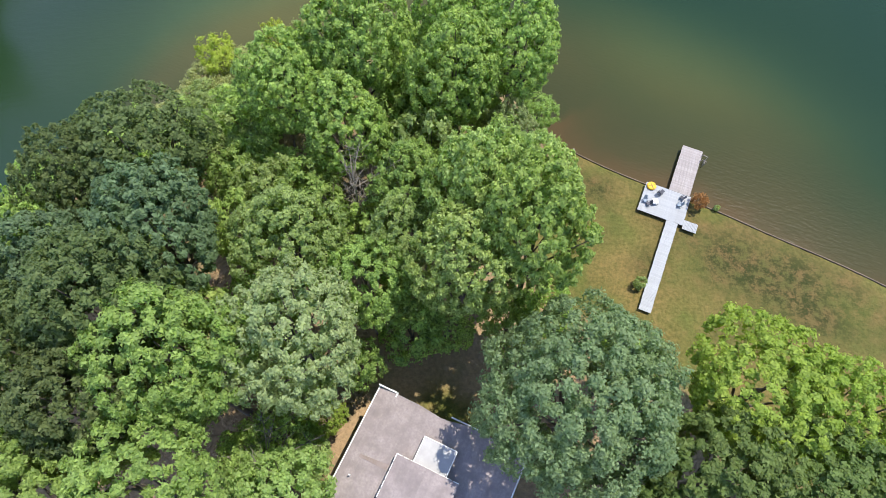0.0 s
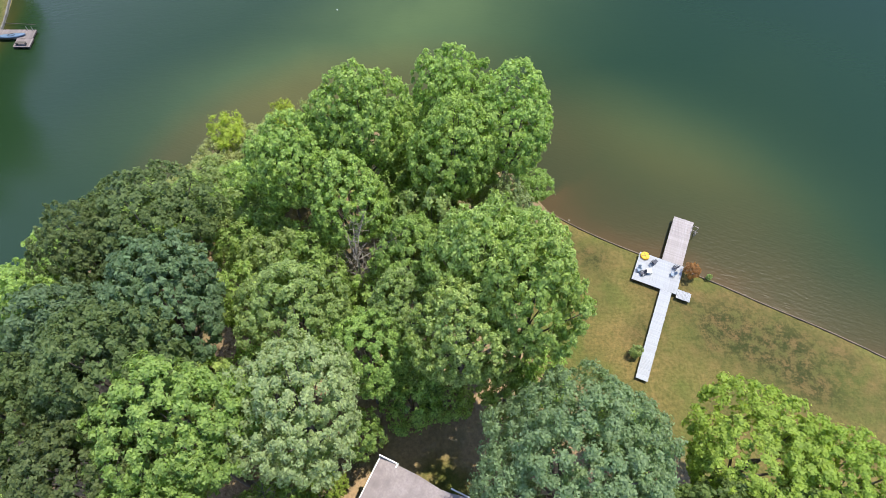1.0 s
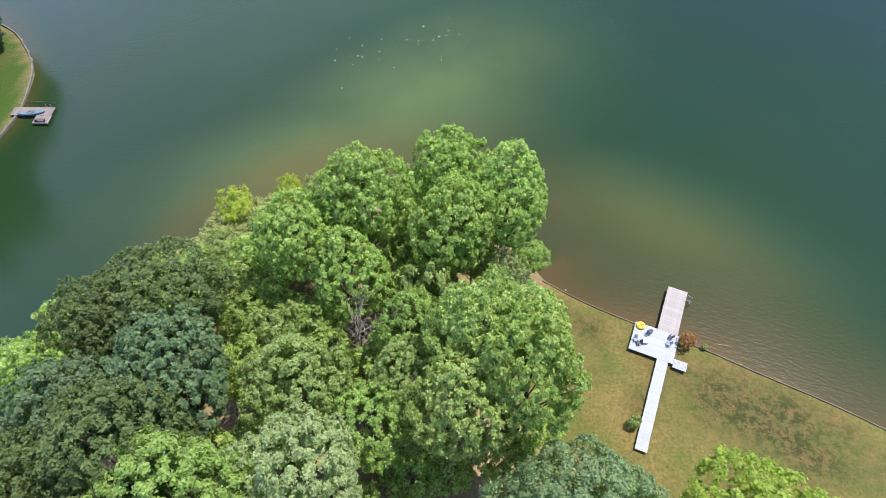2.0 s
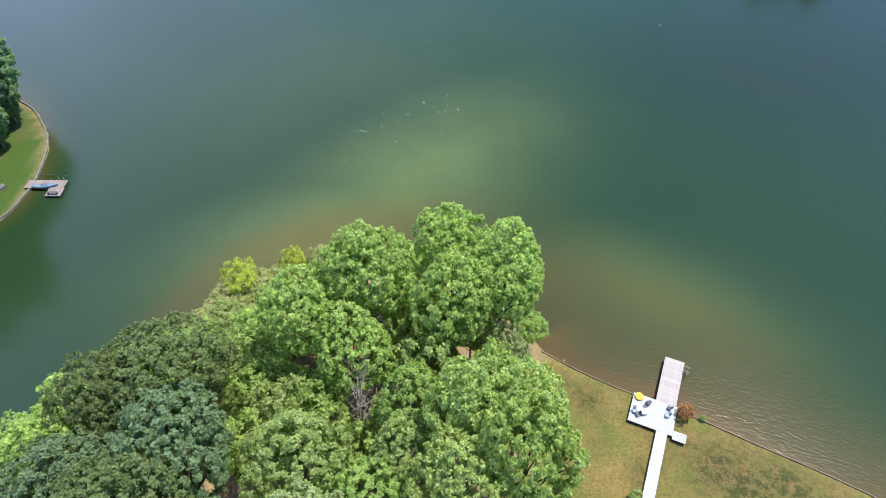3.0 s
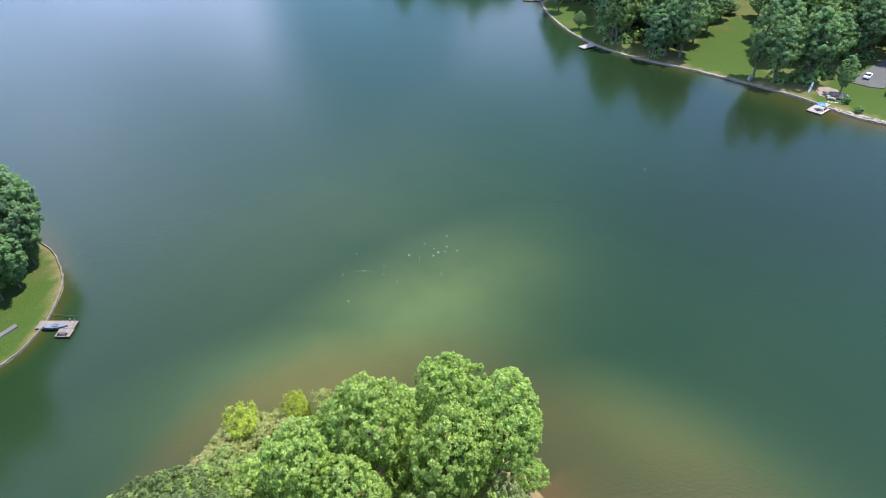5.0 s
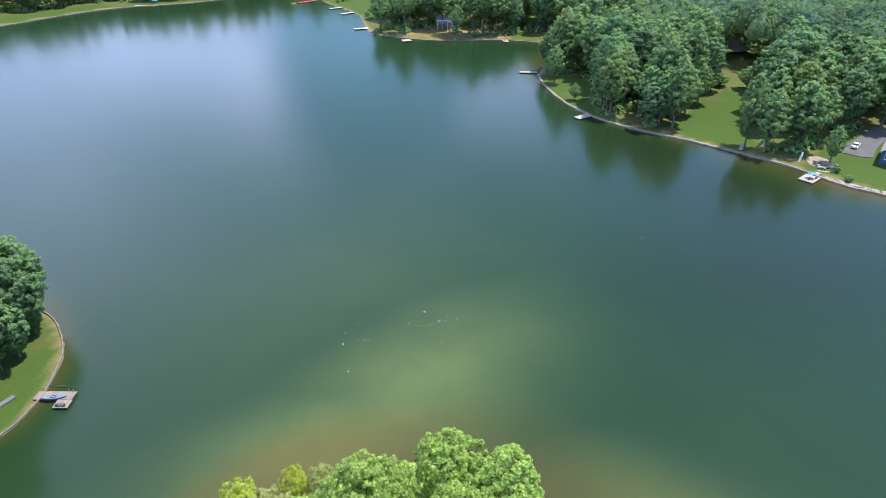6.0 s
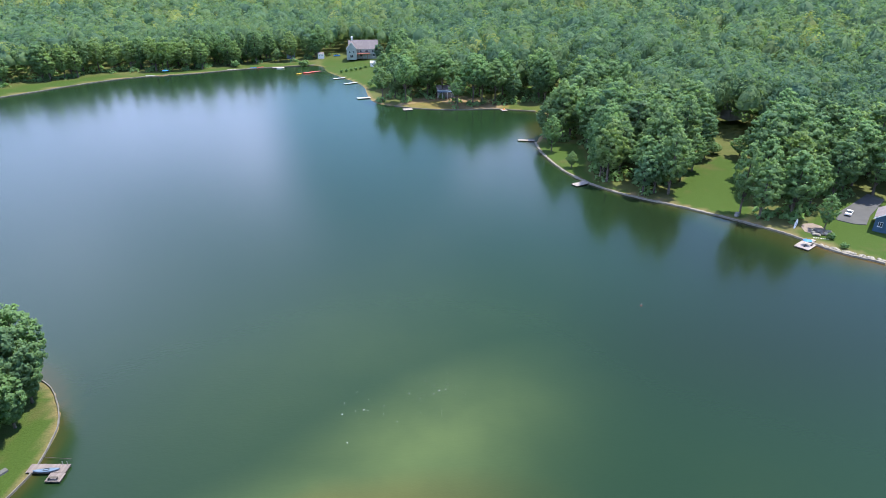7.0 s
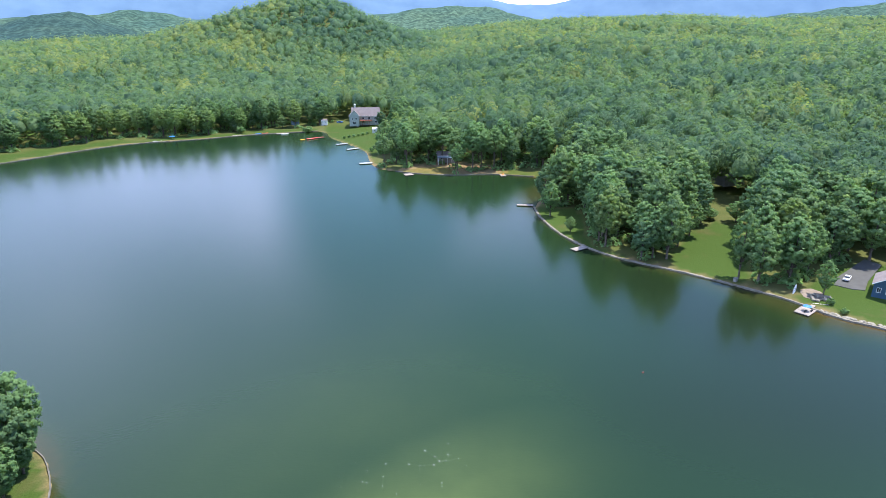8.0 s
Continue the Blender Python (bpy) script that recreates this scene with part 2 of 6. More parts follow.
def water_material():
    """Green, turbid lake water: sand shows through near the banks, ripples break the mirror."""
    m, n, l, b = material("lake_water", (0.0164, 0.0492, 0.0369), 0.17)
    b.inputs["IOR"].default_value, b.inputs["Specular IOR Level"].default_value = 1.333, 0.5
    at = n.new("ShaderNodeAttribute")
    at.attribute_name = "depth"
    wob = span(n, l, noise_node(n, l, 0.05, 4.0), 0.25, 0.75, -0.10, 0.10)
    add = n.new("ShaderNodeMath")
    l.new(at.outputs["Fac"], add.inputs[0])
    l.new(wob, add.inputs[1])
    ramp = n.new("ShaderNodeValToRGB")
    e = ramp.color_ramp.elements
    e[0].position, e[0].color = 0.02, (0.0754, 0.0459, 0.0148, 1)
    e[1].position, e[1].color = 1.0, (0.0104, 0.0272, 0.0104, 1)
    for p, c in ((0.10, (0.052, 0.042, 0.012)), (0.34, (0.030, 0.036, 0.0105)), (0.62, (0.0165, 0.0325, 0.0100))):
        x = e.new(p)
        x.color = (*c, 1)
    l.new(add.outputs[0], ramp.inputs[0])
    drift = noise_node(n, l, 0.012, 3.0)
    c = mix(n, l, span(n, l, drift, 0.3, 0.7, 0.0, 0.35), ramp.outputs[0], (0.0100, 0.0265, 0.0096))
    # painted glow off the point and pale shallows share one attribute
    glow_silt = n.new("ShaderNodeAttribute")
    glow_silt.attribute_name = "glow_silt"
    bar = mix(n, l, span(n, l, at.outputs["Fac"], 0.38, 0.98), (0.082, 0.076, 0.020), (0.066, 0.094, 0.030))
    cloudy = n.new("ShaderNodeMath")
    cloudy.operation = "MULTIPLY"
    l.new(glow_silt.outputs["Fac"], cloudy.inputs[0])
    l.new(span(n, l, noise_node(n, l, 0.045, 4.0), 0.32, 0.66, 0.72, 1.12), cloudy.inputs[1])
    c = mix(n, l, cloudy.outputs[0], c, bar)
    east_tint = n.new("ShaderNodeAttribute")
    east_tint.attribute_name = "east_tint"
    c = mix(n, l, east_tint.outputs["Fac"], c, (0.0090, 0.0160, 0.0062))
    l.new(c, b.inputs["Base Color"])
    co, mp, t = n.new("ShaderNodeTexCoord"), n.new("ShaderNodeMapping"), n.new("ShaderNodeTexNoise")
    mp.vector_type, mp.inputs["Rotation"].default_value, mp.inputs["Scale"].default_value = "TEXTURE", (0, 0, radians(12)), (3.0, 1.0, 1.0)
    t.inputs["Scale"].default_value, t.inputs["Detail"].default_value = 1.9, 4.0
    l.new(co.outputs["Object"], mp.inputs[0])
    l.new(mp.outputs[0], t.inputs["Vector"])
    # wind ripples over the shallows
    mq, tq = n.new("ShaderNodeMapping"), n.new("ShaderNodeTexNoise")
    mq.vector_type, mq.inputs["Rotation"].default_value, mq.inputs["Scale"].default_value = "TEXTURE", (0, 0, radians(-21)), (3.6, 1.0, 1.0)
    tq.inputs["Scale"].default_value, tq.inputs["Detail"].default_value = 3.4, 2.5
    l.new(co.outputs["Object"], mq.inputs[0])
    l.new(mq.outputs[0], tq.inputs["Vector"])
    near, both, total = n.new("ShaderNodeMath"), n.new("ShaderNodeMath"), n.new("ShaderNodeMath")
    near.operation, both.operation, total.operation = "SUBTRACT", "MULTIPLY", "ADD"
    near.inputs[0].default_value = 1.1
    lift = n.new("ShaderNodeMath")
    lift.operation, lift.inputs[1].default_value = "MULTIPLY", 1.7
    l.new(at.outputs["Fac"], near.inputs[1])
    l.new(near.outputs[0], lift.inputs[0])
    l.new(lift.outputs[0], both.inputs[0])
    l.new(tq.outputs["Fac"], both.inputs[1])
    l.new(both.outputs[0], total.inputs[0])
    l.new(t.outputs["Fac"], total.inputs[1])
    bump(n, l, b, total.outputs[0], 0.16, 0.10)
    return m


WATER = water_material()


def ground_material():
    """Lawn, leaf litter and lake bed, blended by the cover painted on the sheet."""
    m, n, l, b = material("ground", (0.1, 0.1, 0.05), 0.95)
    b.inputs["Specular IOR Level"].default_value = 0.1
    at = n.new("ShaderNodeAttribute")
    at.attribute_name = "cover"
    sep = n.new("ShaderNodeSeparateColor")
    l.new(at.outputs["Color"], sep.inputs[0])
    patch, blade = noise_node(n, l, 0.16, 5.0), noise_node(n, l, 2.6, 5.0)
    dry = noise_node(n, l, 0.07, 4.0)
    lawn = mix(n, l, span(n, l, patch, 0.36, 0.66), (0.120, 0.124, 0.033), (0.200, 0.138, 0.050))
    lawn = mix(n, l, span(n, l, blade, 0.35, 0.72, 0.0, 0.75), lawn, (0.056, 0.062, 0.016))
    tuft = noise_node(n, l, 0.75, 6.0, rough=0.7)
    lawn = mix(n, l, span(n, l, tuft, 0.52, 0.66, 0.0, 0.5), lawn, (0.225, 0.160, 0.060))
    green = noise_node(n, l, 0.11, 3.0)
    lawn = mix(n, l, span(n, l, green, 0.54, 0.66, 0.0, 0.55), lawn, (0.084, 0.126, 0.022))
    weed = noise_node(n, l, 1.5, 6.0, rough=0.75)
    bare = mix(n, l, span(n, l, tuft, 0.40, 0.60), (0.090, 0.084, 0.027), (0.150, 0.092, 0.040))
    bare = mix(n, l, span(n, l, weed, 0.43, 0.56, 0.0, 0.92), bare, (0.030, 0.040, 0.012))
    lawn = mix(n, l, sep.outputs["Blue"], lawn, bare)
    lush = mix(n, l, span(n, l, blade, 0.3, 0.7), (0.050, 0.084, 0.017), (0.035, 0.063, 0.012))
    lush = mix(n, l, span(n, l, dry, 0.58, 0.72, 0.0, 0.5), lush, (0.095, 0.074, 0.034))
    litter = mix(n, l, span(n, l, blade, 0.3, 0.7), (0.250, 0.175, 0.092), (0.150, 0.112, 0.062))
    litter = mix(n, l, span(n, l, patch, 0.5, 0.7, 0.0, 0.6), litter, (0.060, 0.075, 0.024))
    # litter under the home wood, its colour lightened to lift the shade
    lifted_litter = mix(n, l, span(n, l, blade, 0.3, 0.7), (0.350, 0.238, 0.135), (0.230, 0.160, 0.092))
    lifted_litter = mix(n, l, span(n, l, patch, 0.5, 0.7, 0.0, 0.5), lifted_litter, (0.110, 0.115, 0.045))
    litter = mix(n, l, at.outputs["Alpha"], litter, lifted_litter)
    c = mix(n, l, sep.outputs["Red"], litter, lawn)
    c = mix(n, l, sep.outputs["Green"], c, lush)
    l.new(c, b.inputs["Base Color"])
    bump(n, l, b, blade, 0.9, 0.2)
    return m


GROUND = ground_material()


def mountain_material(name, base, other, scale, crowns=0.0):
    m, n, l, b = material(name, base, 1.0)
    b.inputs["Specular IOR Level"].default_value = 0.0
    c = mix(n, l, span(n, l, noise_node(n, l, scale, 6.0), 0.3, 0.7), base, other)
    # noise specks darken the colour, standing for gaps between crowns
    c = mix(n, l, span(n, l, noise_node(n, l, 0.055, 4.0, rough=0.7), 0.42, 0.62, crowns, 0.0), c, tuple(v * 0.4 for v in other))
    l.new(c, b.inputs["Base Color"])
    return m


# hill greens with distance haze put in as a bluish cast
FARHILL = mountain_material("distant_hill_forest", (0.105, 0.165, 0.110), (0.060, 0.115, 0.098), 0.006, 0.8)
DARKHILL = mountain_material("distant_dark_hill", (0.060, 0.105, 0.085), (0.040, 0.080, 0.080), 0.008, 0.7)
# the mountains' blue is aerial haze put into the base colour
HAZEHILL = mountain_material("distant_hazy_mountain", (0.115, 0.185, 0.275), (0.090, 0.152, 0.240), 0.006)

# ---- mesh helpers ----


def mesh_from(name, verts, faces, mat=None, smooth=False, shade=None):
    """A mesh from arrays of vertices and of faces with one number of corners; shade: soft normals of foliage."""
    verts, faces = np.asarray(verts, np.float32), np.asarray(faces, np.int32)
    me = bpy.data.meshes.new(name)
    k = faces.shape[1]
    me.vertices.add(len(verts))
    me.vertices.foreach_set("co", verts.ravel())
    me.loops.add(faces.size)
    me.loops.foreach_set("vertex_index", faces.ravel())
    me.polygons.add(len(faces))
    me.polygons.foreach_set("loop_start", np.arange(0, faces.size, k, dtype=np.int32))
    me.polygons.foreach_set("use_smooth", np.full(len(faces), smooth))
    me.update(calc_edges=True)
    if mat:
        me.materials.append(mat)
    if shade is not None:
        shade = shade / (np.linalg.norm(shade, axis=1)[:, None] + 1e-9)
        me.normals_split_custom_set_from_vertices(shade.astype(np.float32))
    return me


def empty(name, m, label, category, group="", kind=""):
    ob = new(name)
    ob.matrix_basis = m
    return tagged(ob, label, category, group, kind)


def part(name, bm, mat, parent, label=""):
    """Links a bmesh, or a mesh, as one mesh object under a thing or a part."""
    if isinstance(bm, bmesh.types.BMesh):
        me = bpy.data.meshes.new(name)
        bm.to_mesh(me)
        bm.free()
        me.materials.append(mat)
    else:
        me = bm
    ob = new(name, me)
    ob.parent = parent
    return tagged(ob, label)


def box(bm, x0, x1, y0, y1, z0, z1, bevel=0.0):
    made = bmesh.ops.create_cube(bm, size=1.0)["verts"]
    for v in made:
        v.co = Vector((x0 + (v.co.x + 0.5) * (x1 - x0), y0 + (v.co.y + 0.5) * (y1 - y0), z0 + (v.co.z + 0.5) * (z1 - z0)))
    if bevel:
        edges = list({e for v in made for e in v.link_edges})
        bmesh.ops.bevel(bm, geom=edges, offset=bevel, segments=1, affect="EDGES")
    return bm


def boxed(*args, bevel=0.0):
    return box(bmesh.new(), *args, bevel=bevel)


def prism(bm, outline, z0, z1):
    """An upright prism over an outline of (x, y) points."""
    low = [bm.verts.new((x, y, z0)) for x, y in outline]
    top = [bm.verts.new((x, y, z1)) for x, y in outline]
    bm.faces.new(top)
    bm.faces.new(low[::-1])
    for i in range(len(outline)):
        j = (i + 1) % len(outline)
        bm.faces.new((low[i], low[j], top[j], top[i]))
    bmesh.ops.recalc_face_normals(bm, faces=bm.faces)
    return bm


def solid(bm, corners, drop):
    """A slab: a flat face through the corners, with its own thickness below."""
    top = [bm.verts.new(c) for c in corners]
    low = [bm.verts.new((c[0], c[1], c[2] - drop)) for c in corners]
    bm.faces.new(top)
    bm.faces.new(low[::-1])
    for i in range(len(corners)):
        j = (i + 1) % len(corners)
        bm.faces.new((low[i], low[j], top[j], top[i]))
    bmesh.ops.recalc_face_normals(bm, faces=bm.faces)
    return bm


def rod(bm, a, b, r0, r1=None, sides=8):
    """A tapered round bar from a to b."""
    a, b = Vector(a), Vector(b)
    turn = (b - a).to_track_quat("Z", "Y").to_matrix().to_4x4()
    bmesh.ops.create_cone(bm, cap_ends=True, segments=sides, radius1=r0, radius2=r0 if r1 is None else r1, depth=(b - a).length,
                          matrix=Matrix.Translation((a + b) / 2) @ turn)
    return bm


def chaikin(points, rounds=2, closed=True):
    p = np.array(points, float)
    for _ in range(rounds):
        q = np.roll(p, -1, 0)
        if closed:
            p = np.stack([0.75 * p + 0.25 * q, 0.25 * p + 0.75 * q], 1).reshape(-1, 2)
        else:
            a, b = p[:-1], p[1:]
            mid = np.stack([0.75 * a + 0.25 * b, 0.25 * a + 0.75 * b], 1).reshape(-1, 2)
            p = np.concatenate([p[:1], mid, p[-1:]])
    return p


# ---- the lake's outline, bank by bank ----
HOME_EAST = [(13.3, 46.0), (18.2, 42.7), (24.0, 39.7), (31.7, 36.3), (37.5, 33.0), (43.4, 30.0), (49.2, 26.6), (62, 18), (85, 2), (110, -20), (140, -40)]
HIDDEN_EAST = [(175, 10), (178, 80), (150, 132)]
EAST_BANK = [(123.4, 155.0), (116.0, 160.2), (111.0, 166.2), (107.2, 174.0), (94.7, 185.8), (80.7, 197.9), (66.0, 207.4), (54.5, 220.3), (46.8, 237.0), (42.3, 260.0), (42.0, 276.0)]
BAY = [(48, 292), (57, 312), (58, 330)]
POINT = [(50.2, 336.5), (36.5, 340.3), (27.2, 342.5), (5.0, 338.5), (-14.0, 342.4), (-27.3, 349.0), (-39.3, 356.4), (-45.5, 377.0), (-50.1, 407.0), (-66.9, 433.0), (-84.0, 458.0), (-88.0, 478.0)]
FAR_BANK = [(-97.0, 487.0), (-123.0, 477.0), (-150.0, 466.3), (-183.0, 443.0), (-212.0, 434.0), (-236.7, 407.7), (-249.4, 385.4), (-264.2, 365.3), (-300, 310)]
HIDDEN_WEST = [(-335, 240), (-310, 160), (-220, 125), (-150, 118)]
WEST_BANK = [(-110, 112), (-95, 108), (-82.5, 103.2), (-77.2, 99.6), (-73.4, 94.7), (-70.0, 89.3), (-68.4, 81.7), (-68.0, 78.0), (-68.4, 74.1), (-69.2, 70.8), (-71.5, 67.0), (-78, 60), (-90, 52)]
HIDDEN_SOUTH = [(-110, 40), (-122, 15), (-115, -25), (-88, -38), (-68, -12)]
HOME_WEST = [(-57, 12), (-49, 27), (-43, 37), (-37.5, 46), (-33.5, 53), (-28, 58.0), (-19, 60.0), (-9, 59.0), (0, 57.5), (7.5, 54.0), (11.3, 49.5)]
LAKE = chaikin(HOME_EAST + HIDDEN_EAST + EAST_BANK + BAY + POINT + FAR_BANK + HIDDEN_WEST + WEST_BANK + HIDDEN_SOUTH + HOME_WEST, 2)


def from_line(points, line, closed=True):
    """The distance of each point to a polyline."""
    a = line
    b = np.roll(line, -1, 0) if closed else None
    if not closed:
        a, b = line[:-1], line[1:]
    best = np.full(len(points), 1e9)
    for p, q in zip(a, b):
        d = q - p
        t = np.clip(((points - p) @ d) / (d @ d), 0, 1)
        best = np.minimum(best, np.hypot(*(points - p - t[:, None] * d).T))
    return best


def within(points, outline):
    """Whether each point lies inside an outline."""
    x, y = points[:, 0], points[:, 1]
    inside = np.zeros(len(points), bool)
    for (x0, y0), (x1, y1) in zip(outline, np.roll(outline, -1, 0)):
        cross = ((y0 > y) != (y1 > y)) & (x < (x1 - x0) * (y - y0) / (y1 - y0 + 1e-12) + x0)
        inside ^= cross
    return inside


def inland(points):
    """Metres from the lake's edge, positive on land."""
    d = from_line(points, LAKE)
    return np.where(within(points, LAKE), -d, d)


def wavy(x, y, size, seed=0.0):
    """A smooth mixed wave of about -1 to 1."""
    a, b = x / size + seed, y / size - seed * 1.7
    return (np.sin(a * 2.1 + 1.3 * np.sin(b * 1.3)) + np.sin(b * 2.4 + 1.1 * np.sin(a * 1.7 + 2)) + np.sin((a + b) * 1.6 + seed)) / 3


def step(v, a, b):
    t = np.clip((v - a) / (b - a), 0, 1)
    return t * t * (3 - 2 * t)


def land_height(p, d=None):
    """The height of the ground: lake bed, banks, gentle home ground, hills."""
    x, y = p[:, 0], p[:, 1]
    d = inland(p) if d is None else d
    far = np.hypot(x, y)
    bank = np.where(d < 0, np.maximum(0.22 * d, -3.0 + 0 * d), np.minimum(0.25 * d + 0.06, 0.3) + 0.008 * np.minimum(d, 20) + 0.05 * np.clip(d - 20, 0, 30))
    east = step(far, 180, 900) * step(np.arctan2(x, y), -0.15, 0.25) * 38 * step(d, 2, 90)
    north = step(y, 520, 1500) * 14
    side = np.where(x > -241, 142.0, 250.0)
    hill = 92 * np.exp(-((x + 241) / side) ** 2 - ((y - 1290) / 330) ** 2)
    crest = 12 * np.exp(-((x - 490) / 190) ** 2 - ((y - 1430) / 300) ** 2) + 20 * step(far, 1300, 2100) * step(np.arctan2(x, y), -0.1, 0.1)
    rolls = (3 + np.minimum(far, 900) * 0.005) * wavy(x, y, 170, 0.7) * step(d, 30, 200)
    out = bank + np.where(d > 0, east + north + hill + crest + rolls, 0)
    return np.where(d > 0, np.maximum(out, np.minimum(0.25 * d + 0.06, 0.3)), out)


LAWNS = {}
LAWNS["home"] = [(14, 47.5), (32, 39.5), (51, 29), (88, 5), (60, -10), (36, 4), (20, 19), (11, 25), (9, 34)]
LAWNS["yard"] = [(-1, 10), (-3.5, 14.5), (1, 15.5), (4, 13.5), (4, 9)]
LAWNS["side"] = [(-12, -2), (-14.5, 10), (-10.5, 9.5), (-8, 2)]
LAWNS["gap"] = [(78, 200.5), (96, 186), (103, 190), (110, 214), (121, 240), (113, 246), (98, 236), (83, 213)]
LAWNS["east"] = [(107.5, 175), (125, 154), (152, 132), (172, 170), (160, 200), (136, 200), (119, 186)]
LAWNS["tip"] = [(42, 276), (42, 258), (47, 236), (54.5, 220.5), (66, 207.5), (68, 210.5), (58, 224), (57, 236), (61, 252), (61, 274)]
LAWNS["beach"] = [(30, 341), (58, 332), (62, 345), (34, 352)]
LAWNS["villa"] = [(-44, 376), (-50, 406), (-66, 433), (-84, 458), (-92, 482), (-98, 520), (-60, 530), (-38, 516), (-36, 470), (-37, 420)]
LAWNS["far"] = [(-96, 489), (-123, 479), (-150, 468), (-183, 445), (-212, 436), (-216, 448), (-184, 458), (-150, 482), (-122, 494), (-100, 500)]
LAWNS["dam"] = [(-212, 436), (-237, 409), (-250, 386), (-265, 366), (-300, 310), (-322, 320), (-284, 380), (-255, 422), (-226, 450)]
LAWNS["west"] = [(-110, 110), (-82, 103), (-73, 95), (-68, 80), (-69, 70), (-90, 52), (-98, 60), (-84, 76), (-84, 90), (-100, 100)]
POINT_LITTER = [(-27, 349), (-13, 342), (27, 342), (37, 344), (36, 352), (28, 362), (0, 372), (-20, 364)]
POINT_SAND = [(-24, 348), (-13, 342.5), (7, 339.5), (6, 350), (-2, 360), (-14, 356)]


def grid_lines(knots):
    """Coordinates from runs of (start, end, spacing)."""
    return np.unique(np.concatenate([np.linspace(a, b, max(1, round((b - a) / s)) + 1) for a, b, s in knots]).round(3))


def build_ground():
    gx = grid_lines([(-4600, -1200, 340), (-1200, -420, 60), (-420, -110, 12), (-110, -60, 2.0), (-60, 60, 1.25), (60, 150, 2.5), (150, 420, 12), (420, 1200, 60), (1200, 4600, 340)])
    gy = grid_lines([(-4600, -600, 400), (-600, -60, 60), (-60, -5, 5), (-5, 66, 1.25), (66, 110, 2.0), (110, 370, 3.0), (370, 500, 6), (500, 1700, 30), (1700, 4600, 180)])
    X, Y = np.meshgrid(gx, gy)
    p = np.stack([X.ravel(), Y.ravel()], 1)
    d = inland(p)
    z = land_height(p, d)
    nx, ny = len(gx), len(gy)
    i = (np.arange(ny - 1)[:, None] * nx + np.arange(nx - 1)).ravel()
    me = mesh_from("ground", np.column_stack([p, z]), np.stack([i, i + 1, i + nx + 1, i + nx], 1), GROUND, True)
    col = me.color_attributes.new("cover", "FLOAT_COLOR", "POINT")
    cover = np.zeros((len(p), 4), np.float32)
    # alpha picks the lightened litter colour in the home wood's shade
    cover[:, 3] = step(-np.hypot((p[:, 0] + 4) / 1.3, p[:, 1] - 12), -26, -18) * (d > 3)
    for name, outline in LAWNS.items():
        o = np.array(outline, float)
        e = from_line(p, o)
        soft = step(np.where(within(p, o), e, -e) + 0.8 * wavy(p[:, 0], p[:, 1], 3.0), -0.8, 1.2)
        k = 0 if name in ("home", "yard", "side", "beach") else 1
        cover[:, k] = np.maximum(cover[:, k], soft)
    o = np.array(POINT_SAND, float)
    cover[:, 0] = np.maximum(cover[:, 0], within(p, o) * 0.9)
    # the thin, brown ground east of the boardwalk
    w = (p - (36.5, 27.5)) @ np.array([[0.86, 0.51], [-0.51, 0.86]])
    worn_patch = np.exp(-((w[:, 0]) / 11.5) ** 2 - ((w[:, 1]) / 4.6) ** 2)
    small = np.exp(-(((p[:, 0] - 19.0) / 1.8) ** 2 + ((p[:, 1] - 39.0) / 2.0) ** 2))
    cover[:, 2] = np.clip(1.35 * worn_patch + 0.8 * small + 0.25 * wavy(p[:, 0], p[:, 1], 2.5) + 0.5 * step(wavy(p[:, 0], p[:, 1], 4.2, 2.2), 0.35, 0.75), 0, 1)
    cover[:, 1] = np.maximum(cover[:, 1], 0.75 * step(np.hypot(p[:, 0], p[:, 1]), 150, 230) * (d > 1.5) * ~within(p, np.array(POINT_SAND, float)) * ~within(p, np.array(POINT_LITTER, float)))
    col.data.foreach_set("color", cover.ravel())
    return tagged(new("ground", me), "mown lawn, dry grass and brown leaf litter round the lake", "ground", kind="structure")


